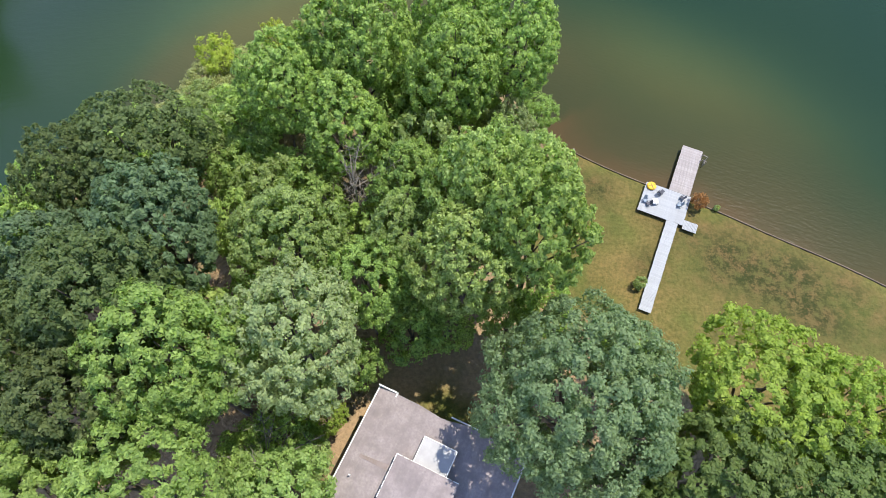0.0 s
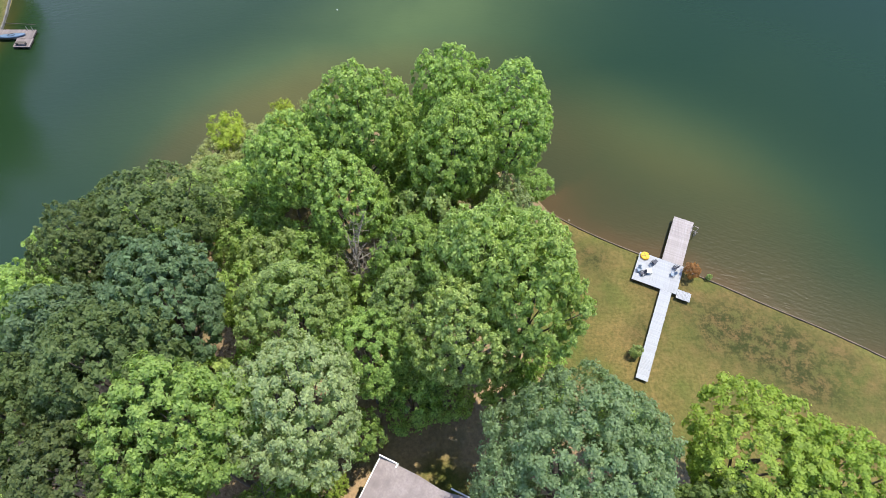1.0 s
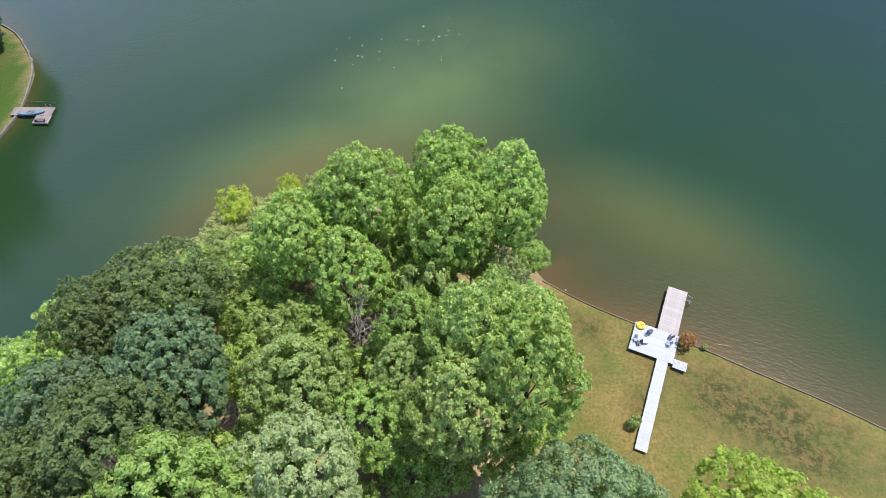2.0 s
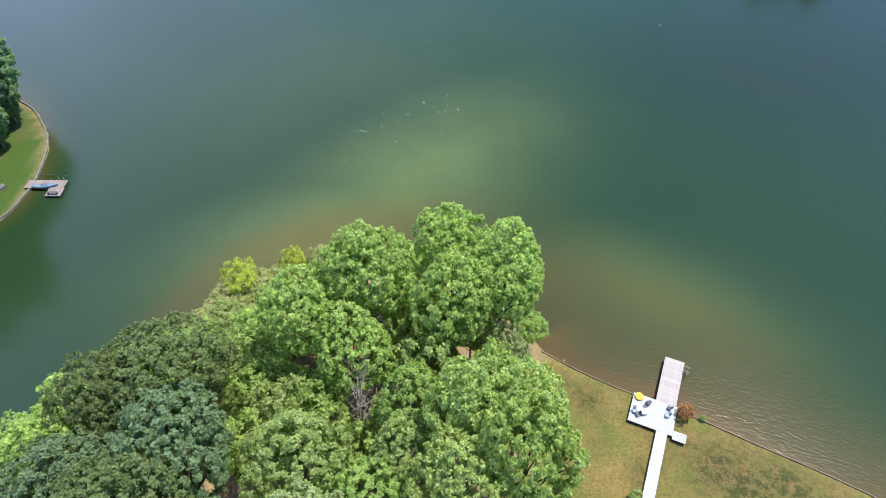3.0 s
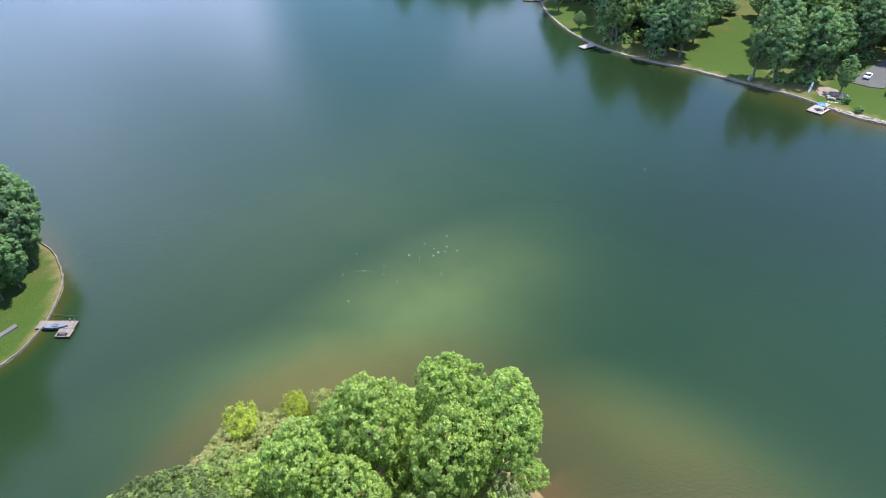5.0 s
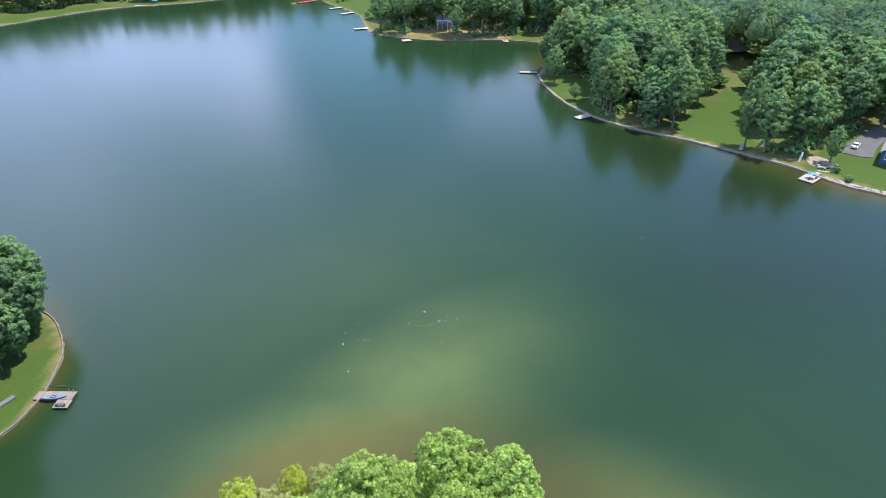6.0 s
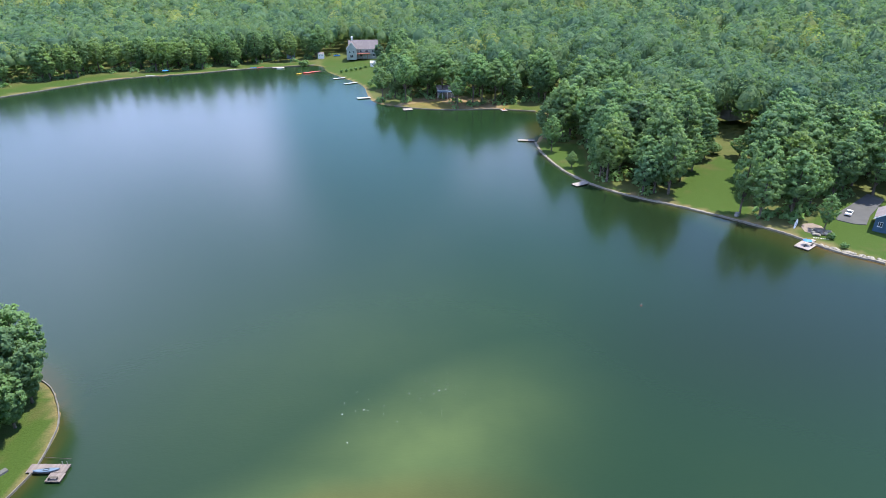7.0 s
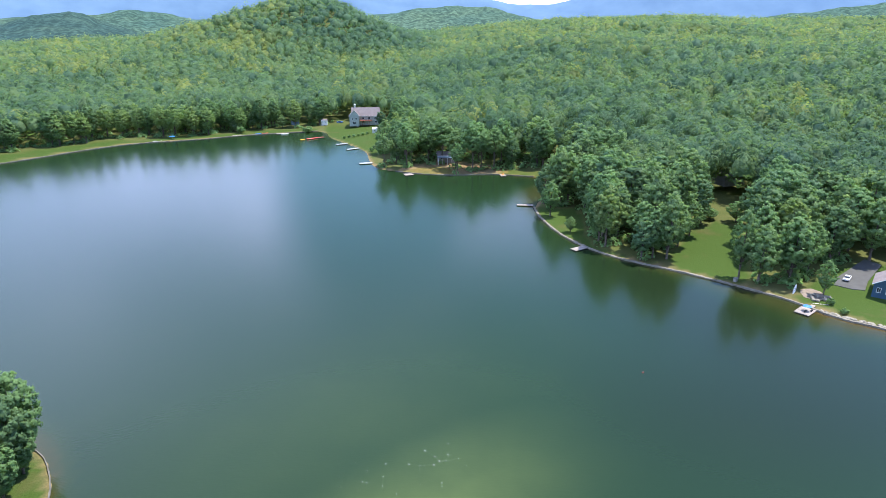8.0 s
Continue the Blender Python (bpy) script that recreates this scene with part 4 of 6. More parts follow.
MIDDLE_TREES = [
    ("olive", -12.4, 23.8, 22.4, 4.60), ("bright", -6.2, 21.0, 19.5, 3.90), ("speck", 2.2, 20.6, 25.0, 4.20), ("under_b", 6.4, 19.4, 14.0, 2.80), ("under", -2.4, 19.2, 11.0, 3.20), ("under", 0.8, 19.8, 10.0, 2.80), ("green2", 7.6, 22.6, 28.4, 4.60),
    ("speck", 3.2, 26.8, 26.5, 4.00), ("under_o", -15.8, 30.6, 16.8, 3.60), ("under", -15.0, 19.0, 16.0, 3.80), ("bright", -2.2, 30.0, 20.5, 3.80), ("olive", -3.2, 25.0, 20.0, 3.60),
    ("under", -18.0, 27.5, 16.0, 3.60), ("under_b", -11.8, 28.4, 18.5, 3.80), ("under", -2.8, 21.8, 13.0, 3.00), ("under_b", 5.4, 32.0, 20.5, 3.80), ("speck", 7.4, 28.0, 25.0, 3.90),
    ("under", -6.2, 27.6, 14.5, 3.40),
]
LAWN_TREES = [
    ("under", 9.6, 20.6, 13.0, 2.80), ("great", 11.0, 10.8, 24.3, 7.50), ("lime", 25.4, 12.2, 18.5, 6.40), ("mid", 20.9, 5.6, 19.0, 5.80), ("mid", 29.0, 4.6, 18.0, 5.60),
    ("mid", 15.5, 1.0, 18.0, 4.40), ("under", 16.4, 15.2, 13.0, 3.20), ("lime", 32.5, 10.5, 17.5, 5.20), ("mid", 35.0, 4.5, 17.0, 5.00),
]
POINT_TREES = [
    ("green", -7.7, 43.0, 26.0, 5.00), ("green2", -14.0, 39.6, 23.4, 4.60), ("green", -8.6, 35.6, 22.2, 4.40), ("under_b", -2.6, 41.6, 18.0, 3.00), ("under", -1.6, 44.8, 17.0, 3.00),
    ("green2", 1.4, 39.0, 25.4, 4.40), ("under", -2.6, 36.6, 15.5, 3.20), ("under_b", -4.6, 38.8, 16.5, 3.00), ("under", 3.8, 42.6, 17.5, 3.20), ("under_o", -21.0, 37.2, 14.0, 3.60),
    ("under_b", -19.4, 33.2, 15.0, 3.40), ("green", 7.2, 44.0, 25.0, 5.00), ("pale", 6.8, 37.6, 17.0, 2.80), ("under", -1.6, 38.6, 15.0, 2.80), ("under", -13.0, 34.0, 13.5, 3.20),
    ("under", -20.6, 40.5, 14.0, 3.80), ("under_o", -1.0, 34.2, 20.0, 3.80), ("under_b", -17.4, 35.0, 14.0, 3.40), ("under_b", -28.6, 42.0, 9.5, 3.60), ("under", -33.5, 36.0, 13.0, 3.80),
]
POINT_TREES_B = [
    ("under_b", -33.0, 41.5, 9.0, 3.60), ("under_o", -37.0, 40.5, 7.5, 3.40), ("under", -41.0, 35.0, 10.0, 3.60), ("under_b", -17.5, 44.5, 11.5, 3.40),
]
SHORE_TREES = [
    ("green2", 1.3, 48.6, 23.4, 4.30), ("under", -4.6, 45.6, 15.0, 3.00), ("under_o", -23.4, 45.0, 9.0, 3.60), ("under_o", -18.5, 49.0, 9.5, 3.40), ("under", -12.0, 46.5, 13.0, 3.80),
    ("under_b", -14.0, 53.0, 8.0, 3.20), ("under", -4.0, 51.0, 13.0, 3.60), ("yellow", -26.8, 54.4, 7.6, 2.50), ("tan", -24.6, 54.6, 5.4, 2.60), ("tan", -21.6, 55.4, 5.4, 2.40),
    ("tan", -28.6, 52.2, 5.2, 2.60), ("yellow", -19.8, 56.6, 8.2, 1.90), ("tan", -29.6, 49.0, 4.8, 2.80), ("tan", -26.0, 50.0, 5.0, 2.60), ("tan", -16.2, 56.6, 8.2, 2.20),
    ("tan", -23.0, 52.0, 6.0, 2.80), ("tan", -32.0, 47.0, 4.2, 2.60), ("under_o", -27.0, 46.0, 8.0, 3.40), ("under_b", -10.5, 56.0, 8.5, 3.20), ("under", -4.5, 55.5, 9.0, 3.00),
]
SHORE_TREES_B = [
    ("under_b", 3.5, 53.6, 9.0, 3.00), ("under", 8.5, 50.0, 10.0, 2.80), ("under_b", 11.2, 46.4, 7.0, 2.40), ("under", -20.0, 45.5, 11.0, 3.40), ("tan", -20.0, 53.0, 6.5, 2.60),
]
LAWN_SHRUBS = [
    ("tiny", 21.5, 26.6, 2.0, 0.75), ("rust", 29.6, 36.6, 2.5, 0.95), ("tiny", 31.8, 36.3, 0.9, 0.40),
]
for kind, x, y, top, radius in OAK_TREES + HOUSE_TREES + MIDDLE_TREES + LAWN_TREES + POINT_TREES + POINT_TREES_B + SHORE_TREES + SHORE_TREES_B + LAWN_SHRUBS:
    plant(K[kind], x, y, top, radius)


def dead_tree(x, y, top):
    """A bare grey snag with forked limbs."""
    rng = np.random.default_rng(77)
    base = float(land_height(np.array([[x, y]]))[0])
    ob = empty("dead_tree", pose(x, y, base), "bare grey dead tree among green crowns", "tree")
    h = top - base
    tv, tf = tube([(0, 0, -0.3), (0.1, 0, h * 0.3), (-0.1, 0.2, h * 0.6), (0.2, 0.3, h * 0.85)], [0.2, 0.15, 0.11, 0.05], 8)
    part("trunk", mesh_from("trunk", tv, tf, DEADWOOD, True), DEADWOOD, ob)
    pieces = []
    for k in range(18):
        a = np.array([0, 0.2, h * rng.uniform(0.5, 0.85)])
        e = a + np.array([rng.normal(0, 2.0), rng.normal(-0.2, 2.0), rng.uniform(0.8, 3.4)])
        m = (a + e) / 2 + rng.normal(0, 0.2, 3)
        pieces.append(tube([a, m, e], [0.06, 0.042, 0.016], 5))
        for _ in range(9):
            g = m + (e - m) * rng.uniform(0.1, 0.9)
            q = g + rng.normal(0, 0.75, 3) + (0, 0, 0.5)
            pieces.append(tube([g, (g + q) / 2 + rng.normal(0, 0.08, 3), q], [0.028, 0.02, 0.01], 4))
    bv, bf = joined(pieces)
    part("limb_work", mesh_from("limb_work", bv, bf, DEADWOOD, True), DEADWOOD, ob)


K["west"] = tree_kind("lakeside_tree", 17, "bank", "full green tree with low branches on the grassy point", bottom=0.03, low=-0.9, clumps=150, leaves=9000, size=0.52, coarse=True, group="trees on the grassy point")
K["west2"] = tree_kind("lakeside_tree", 18, "bank_dim", "dark green full tree with low branches on the grassy point", bottom=0.03, low=-0.9, clumps=150, leaves=9000, size=0.5, coarse=True, lobes=10, group="trees on the grassy point")
WEST_TREES = [("west", -80.8, 99.0, 19.0, 4.6), ("west2", -79.8, 92.0, 21.0, 5.0), ("west", -78.8, 84.5, 18.5, 4.6), ("west", -87.8, 101.0, 20.0, 5.0), ("west2", -87.8, 92.0, 28.0, 5.6),
              ("west2", -81.3, 78.0, 33.0, 5.8), ("west", -77.4, 88.0, 12.0, 3.4), ("west", -78.4, 95.0, 13.0, 3.4), ("west", -87.8, 82.0, 38.0, 6.6), ("west2", -82.3, 69.5, 30.0, 5.8), ("west", -95.8, 94.0, 21.0, 5.0),
              ("west2", -83.3, 60.0, 15.0, 4.6), ("west", -90.8, 53.0, 15.0, 4.6), ("west2", -93.8, 60.0, 17.0, 5.0), ("west2", -97.8, 47.0, 15.0, 4.6)]
WEST_TREES += [("west", -76.6, 72.5, 21.0, 3.8)]
for kind, x, y, top, radius in WEST_TREES:
    plant(K[kind], x, y, top, radius)

dead_tree(-7.3, 29.0, 21.5)
dead_tree(-13.4, 6.8, 13.5)

# ---- the woods on the other banks ----
BANKS = "trees along the far banks"
FARK = [
    tree_kind("lakeside_tree", 21, "bank", "tall green broad-leaved tree on the wooded bank", bottom=0.08, clumps=147, leaves=2500, size=0.60, coarse=True, peak=0.42, low=-0.92, branches=5, group=BANKS),
    tree_kind("lakeside_tree", 22, "hazy_far", "tall green broad-leaved tree on the wooded bank", bottom=0.07, clumps=162, leaves=2500, size=0.60, coarse=True, peak=0.42, lobes=9, low=-0.92, branches=5, group=BANKS),
    tree_kind("lakeside_tree", 23, "bank_dim", "tall green broad-leaved tree on the wooded bank", bottom=0.12, clumps=131, leaves=2500, size=0.60, coarse=True, peak=0.42, lobes=5, radius=4.2, low=-0.92, branches=5, group=BANKS),
    tree_kind("lakeside_tree", 24, "bank_light", "light green broad-leaved tree on the wooded bank", bottom=0.08, clumps=147, leaves=2500, size=0.60, coarse=True, peak=0.42, low=-0.92, branches=5, group=BANKS),
    tree_kind("lakeside_tree", 25, "bank_dim", "dark green broad-leaved tree on the wooded bank", bottom=0.08, clumps=147, leaves=2500, size=0.60, coarse=True, peak=0.42, lobes=10, low=-0.92, branches=5, group=BANKS),
    tree_kind("lakeside_tree", 28, "bank", "tall green tree with a bare trunk on the wooded bank", bottom=0.30, clumps=139, leaves=2400, size=0.60, coarse=True, peak=0.42, low=-0.8, branches=7, trunk=0.26, group=BANKS),
]
ROOMS = [np.array(o, float) for o in LAWNS.values()] + [np.array(POINT_SAND, float)]
CLEAR = [(142, 178, 12), (146, 196, 4), (-64, 512, 24), (-105, 500, 8), (4, 370, 5), (133, 194, 7), (116, 250, 8), (124, 262, 10), (-42, 367, 8), (-45, 385, 10)]


def woods():
    """Trees over the land in jittered rows; the spacing grows with the distance."""
    rng = np.random.default_rng(5)
    out = []
    for near, far, gap in ((60, 330, 8.8), (330, 620, 10.2), (620, 1050, 11.5), (1050, 2100, 16.5)):
        n = int(far / gap) + 2
        gx, gy = np.meshgrid(np.arange(-n, n), np.arange(0, n))
        p = np.stack([gx.ravel(), gy.ravel()], 1) * gap + rng.uniform(-0.42, 0.42, (gx.size, 2)) * gap
        r, a = np.hypot(*p.T), np.degrees(np.arctan2(p[:, 0], p[:, 1]))
        keep = (r >= near) & (r < far) & (np.abs(a) < (48 if near < 330 else 38)) & (p[:, 1] > 58)
        p = p[keep]
        d = inland(p)
        ok = d > 2.2
        for o in ROOMS:
            ok &= ~within(p, o)
        for x, y, q in CLEAR:
            ok &= np.hypot(p[:, 0] - x, p[:, 1] - y) > q
        # only a thin stand on the home point, which has its own trees
        ok &= ~((np.abs(p[:, 0]) < 60) & (p[:, 1] < 70))
        out.append(np.column_stack([p[ok], d[ok]]))
    return out


BANDS = woods()
near_wood = np.concatenate(BANDS[:2])
dist = np.hypot(near_wood[:, 0], near_wood[:, 1])
# single trees: those that stand along the banks
edge = np.where(near_wood[:, 2] < 34, dist - near_wood[:, 2] * 0.5, 2000 + dist)
order = np.argsort(edge)
SINGLE, REST = near_wood[order[:215]], near_wood[order[215:]]
rng = np.random.default_rng(8)
for x, y, d in SINGLE:
    base = float(land_height(np.array([[x, y]]))[0])
    tall = rng.uniform(18, 28) * (0.72 if d < 6 else 1.0) * (0.92 if x < -215 and y > 350 else 0.95 if x < -92 and y > 420 else 1.0)
    bare_foot = -28 < x < 36 and 336 < y < 372
    # beyond y = 400 only lighter kinds: haze put into their tone
    plant(FARK[5 if bare_foot else (0, 1, 3)[int(x) % 3] if y > 400 else int(rng.choice(6, p=[0.26, 0.24, 0.16, 0.1, 0.1, 0.14]))], x, y, base + tall, tall * rng.uniform(0.25, 0.32), base)
for x, y, top, radius in ((47.0, 261.5, 16.0, 4.2), (51.5, 239.0, 7.0, 2.4), (75.5, 210.0, 19.0, 5.0), (60.5, 228.5, 18.0, 5.0), (98.5, 191.5, 24.0, 4.4), (-242, 474, 22, 6.5), (-272, 474, 19, 6.5), (-216, 482, 19, 6), (-196, 472, 13, 6.2), (-170, 486, 15, 5.5), (-150, 492, 14, 5.5), (-138, 503, 19, 6.5), (-128, 498, 11, 4.5), (-30, 478, 27, 6.5), (-18, 470, 24, 6.0), (118.8, 177.6, 12.0, 3.0), (81.5, 212.5, 15.0, 4.4), (88.5, 221.0, 17.0, 4.6), (96.5, 231.0, 16.0, 4.4), (105.5, 243.0, 13.0, 4.2), (111.5, 248.5, 8.0, 3.2), (120.5, 244.5, 12.0, 4.2), (-160, 480, 9, 4.0)):
    plant(FARK[0], x, y, top, radius)
K["hedge"] = tree_kind("shrub", 26, "bank", "small round clipped shrub on the mown lawn", height=2.4, radius=1.5, bottom=0.02, clumps=30, leaves=260, size=0.42, trunk=0.05, branches=0, lobes=4, low=-0.9, coarse=True, group="shrubs")
for x, y, top, radius in ((-221, 466, 5.0, 3.4), (-154, 474, 5.5, 3.0), (-105, 482, 4.5, 4.0), (-180, 476, 4.0, 3.0), (-72, 452, 2.6, 1.2), (-69, 455.5, 2.6, 1.2), (-66, 459, 2.7, 1.3),
                          (-63, 462.5, 2.6, 1.2), (-60, 466, 2.8, 1.3), (-57, 469.5, 2.8, 1.3), (-48.5, 459, 4.0, 1.5), (-47, 405, 3.5, 1.6), (-47.5, 447, 3.0, 1.3), (117, 170.8, 2.4, 1.3), (117.4, 164.4, 2.0, 1.2)):
    plant(K["hedge"], x, y, top, radius)
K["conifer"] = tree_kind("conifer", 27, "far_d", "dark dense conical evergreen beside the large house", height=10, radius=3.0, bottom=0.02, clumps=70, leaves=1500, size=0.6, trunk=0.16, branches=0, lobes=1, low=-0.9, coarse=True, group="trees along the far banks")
plant(K["conifer"], -49.5, 500.0, 13.5, 4.2)
plant_all()


def crown_shape(t):
    """The half width of a broad-leaved crown from its foot (0) to its top (1)."""
    return np.sqrt(np.clip(1 - np.where(t > 0.52, (t - 0.52) / 0.52, (0.52 - t) / 0.72) ** 2, 0, 1))


def far_wood(name, places, boughs, tuft, sides, rows, leaves, size, label, seed, wide=1.0):
    """Many trees too far off to be counted, in one mesh: each a tall crown of uneven boughs, the near ones with sprays of leaves standing out."""
    rng = np.random.default_rng(seed)
    base = land_height(places[:, :2])
    n = len(places)
    tall = rng.triangular(15, 20, 29, n) * (1 + 0.10 * wavy(places[:, 0], places[:, 1], 35, 3.1))
    rad = (3.1 + tall * rng.uniform(0.13, 0.19, n)) * wide
    foot = tall * 0.28
    long = tall - foot
    k = np.arange(boughs)
    t = np.clip(0.96 - 0.86 * ((k + rng.uniform(0, 0.8, (n, boughs))) / boughs) ** 0.85, 0.08, 0.93)
    turn = k * 2.399963 + rng.uniform(0, 6.28, (n, 1)) + rng.normal(0, 0.3, (n, boughs))
    out = crown_shape(t) * rng.uniform(0.72, 1.02, (n, boughs)) * (1 - 0.6 * tuft) * (k > 0)
    lean = np.stack([rad[:, None] * out * np.cos(turn), rad[:, None] * out * np.sin(turn), foot[:, None] + t * long[:, None]], 2)
    foothold = np.column_stack([places[:, :2], base])
    r = rad[:, None] * rng.uniform(0.8, 1.2, (n, boughs)) * tuft
    # a plain heart behind the leaves
    v, f, ns = bough_domes(rng, foothold, np.tile([0, 0, 1.0], (n, 1)), rad * 0.76, sides, rows)
    v = v.reshape(n, -1, 3)
    v[:, :, 2] = base[:, None] + foot[:, None] + 0.42 * long[:, None] + (v[:, :, 2] - base[:, None]) * (0.62 * long / rad)[:, None]
    v = v.reshape(-1, 3)
    vs, fs, shade, tree = [v], [f], [ns], [np.repeat(np.arange(n), len(f) // n)]
    pick = rng.integers(0, boughs, (n, leaves))[:, :, None]
    cc = np.take_along_axis(lean, pick.repeat(3, 2), 1)
    mid = np.stack([0 * foot, 0 * foot, foot + 0.45 * long], 1)[:, None]
    ax = (cc - mid) / np.stack([rad, rad, 0.5 * long], 1)[:, None]
    ax /= np.linalg.norm(ax, axis=2)[:, :, None] + 1e-9
    u = rng.normal(size=cc.shape) + 1.2 * ax
    u /= np.linalg.norm(u, axis=2)[:, :, None]
    spot = cc + u * (np.take_along_axis(r, pick[:, :, 0], 1) * rng.uniform(0.85, 1.12, (n, leaves)))[:, :, None] + foothold[:, None]
    face = (0.6 * ax + 0.6 * u + rng.normal(0, 0.08, u.shape)).reshape(-1, 3)
    lv, lf = leaf_tris(rng, spot.reshape(-1, 3), face + rng.normal(0, 0.15, face.shape), size, 0.95)
    fs.append(lf + len(v))
    vs.append(lv)
    shade.append(np.repeat(face, 3, 0))
    tree.append(np.repeat(np.arange(n), leaves))
    me = mesh_from(name, np.concatenate(vs), np.concatenate(fs), None, True)
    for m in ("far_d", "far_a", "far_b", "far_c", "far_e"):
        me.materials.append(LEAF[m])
    # neighbours of one kind stand together
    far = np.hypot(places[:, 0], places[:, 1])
    # sunlit far slopes and the hill's shaded eastern side are put into the tones
    shaded_flank = step(places[:, 0], -300, -200) * (1 - step(places[:, 0], -60, 20)) * step(places[:, 1], 880, 1080)
    drift = wavy(places[:, 0], places[:, 1], 70, 1.4) * 0.30 + 0.40 + rng.normal(0, 0.27, n) + 0.30 * step(far, 640, 950) - 0.75 * shaded_flank
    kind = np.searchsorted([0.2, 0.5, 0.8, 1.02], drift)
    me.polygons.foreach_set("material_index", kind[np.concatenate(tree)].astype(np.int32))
    shade = np.concatenate(shade)
    me.normals_split_custom_set_from_vertices((shade / (np.linalg.norm(shade, axis=1)[:, None] + 1e-9)).astype(np.float32))
    return tagged(new(name, me), label, "woods", kind="stuff")


reach = np.hypot(REST[:, 0], REST[:, 1])
side_view = np.abs(np.degrees(np.arctan2(REST[:, 0], REST[:, 1]))) < 37
close = (reach < 400) & side_view
far_wood("woods", REST[close], 26, 0.34, 6, 2, 760, 0.95, "dense green broad-leaved woods behind the banks", 31, 1.0)
far_wood("woods", REST[~close], 14, 0.40, 6, 2, 240, 1.35, "dense green broad-leaved woods farther from the lake", 34, 1.0)
far_wood("woods", BANDS[2], 9, 0.44, 6, 2, 95, 1.75, "dense green broad-leaved woods on the rising ground", 32, 1.12)
# woods in the dead ground beyond the crests are left out
last = BANDS[3]
span_r, crest = np.hypot(last[:, 0], last[:, 1]), (land_height(last[:, :2]) + 28 - 95)
bearing = np.round(np.degrees(np.arctan2(last[:, 0], last[:, 1])) * 2).astype(int)
rise, kept = crest / span_r, np.ones(len(last), bool)
for b in np.unique(bearing):
    row = np.where(bearing == b)[0]
    row = row[np.argsort(span_r[row])]
    kept[row] = rise[row] > np.maximum.accumulate(rise[row]) - 0.018
far_wood("woods", last[kept], 6, 0.5, 6, 2, 32, 2.8, "distant green woods over the hills", 33, 1.5)


def undergrowth():
    """Low bushes along the edges of the woods."""
    rng = np.random.default_rng(44)
    p = np.concatenate([b[b[:, 2] < 45][:, :2] for b in BANDS[:2]])
    p = np.concatenate([p + rng.normal(0, 2.4, p.shape) for _ in range(3)])
    p = p[inland(p) > 2.0]
    for o in ROOMS:
        p = p[~within(p, o)]
    return p


def bushes(places, leaves=22):
    rng = np.random.default_rng(45)
    n = len(places)
    base, r = land_height(places), rng.uniform(1.4, 3.6, n)
    way = rng.normal(size=(n, leaves, 3))
    way /= np.linalg.norm(way, axis=2)[:, :, None]
    way[:, :, 2] = np.abs(way[:, :, 2])
    c = way * (r[:, None] * rng.uniform(0.7, 1.1, (n, leaves)))[:, :, None]
    c[:, :, :2] += places[:, None]
    c[:, :, 2] += base[:, None]
    v, f = leaf_quads(rng, c.reshape(-1, 3), (way + (0, 0, 0.3) + rng.normal(0, 0.3, way.shape)).reshape(-1, 3), np.repeat(r, leaves) * 0.6, 0.8)
    me = mesh_from("undergrowth", v, f, LEAF["bank"])
    return tagged(new("undergrowth", me), "low green bushes along the wood's edge", "bushes", kind="stuff")


bushes(undergrowth())

# ---- the dock, the deck and the boardwalk ----
DOCK = pose(26.27, 34.27, 0, 0, 0, math.degrees(math.atan2(-0.392, 0.92)))


def plank_run(parent, u0, u1, v0, v1, z, mat, gap=0.02, width=0.145, along="u"):
    """Boards side by side, all on one mesh."""
    n = round(((v1 - v0) if along == "u" else (u1 - u0)) / width)
    pitch = ((v1 - v0) if along == "u" else (u1 - u0)) / n
    long = (u1 - u0) if along == "u" else (v1 - v0)
    bm = boxed(-long / 2, long / 2, -(pitch - gap) / 2, (pitch - gap) / 2, -0.038, 0, bevel=0.006)
    me = bpy.data.meshes.new("plank")
    bm.to_mesh(me)
    bm.free()
    me.materials.append(mat)
    rng = random.Random(n)
    for i in range(n):
        ob = new("plank", me)
        ob.parent = parent
        c = (v0 if along == "u" else u0) + pitch * (i + 0.5)
        lift, shift = rng.uniform(-0.004, 0.004), rng.uniform(-0.02, 0.02)
        ob.matrix_basis = pose((u0 + u1) / 2 + shift, c, z + lift) if along == "u" else pose(c, (v0 + v1) / 2 + shift, z + lift, 0, 0, 90)


dock = empty("dock", DOCK, "white-painted wooden lake dock with deck, boardwalk and weathered landing stage", "dock")
TOP = 0.85
for name, u0, u1, v0, v1 in (("boardwalk_frame", -0.62, 0.62, -11.5, -0.02), ("deck_frame", -4.0, 1.15, 0.05, 4.0), ("stage_frame", -1.38, 0.98, 4.06, 10.75), ("ramp_frame", 1.2, 2.75, -0.35, 0.75)):
    part(name, boxed(u0, u1, v0, v1, TOP - 0.24, TOP - 0.042, bevel=0.01), TIMBER, dock, "dark timber frame")
for u, v in ((-3.9, 0.1), (-3.9, 3.9), (-1.3, 4.2), (0.9, 4.2), (-1.3, 7.4), (0.9, 7.4), (-1.3, 10.65), (0.9, 10.65), (1.05, 0.15), (-0.55, -4), (0.55, -4), (-0.55, -8), (0.55, -8), (2.65, 0.6)):
    part("post", rod(bmesh.new(), (u, v, -1.4), (u, v, TOP - 0.05), 0.08, sides=10), TIMBER, dock)
plank_run(dock, -0.66, 0.66, -11.6, 0.0, TOP, WHITEBOARD, 0.005)
plank_run(dock, -4.06, 1.2, 0.02, 4.04, TOP, WHITEBOARD, 0.005)
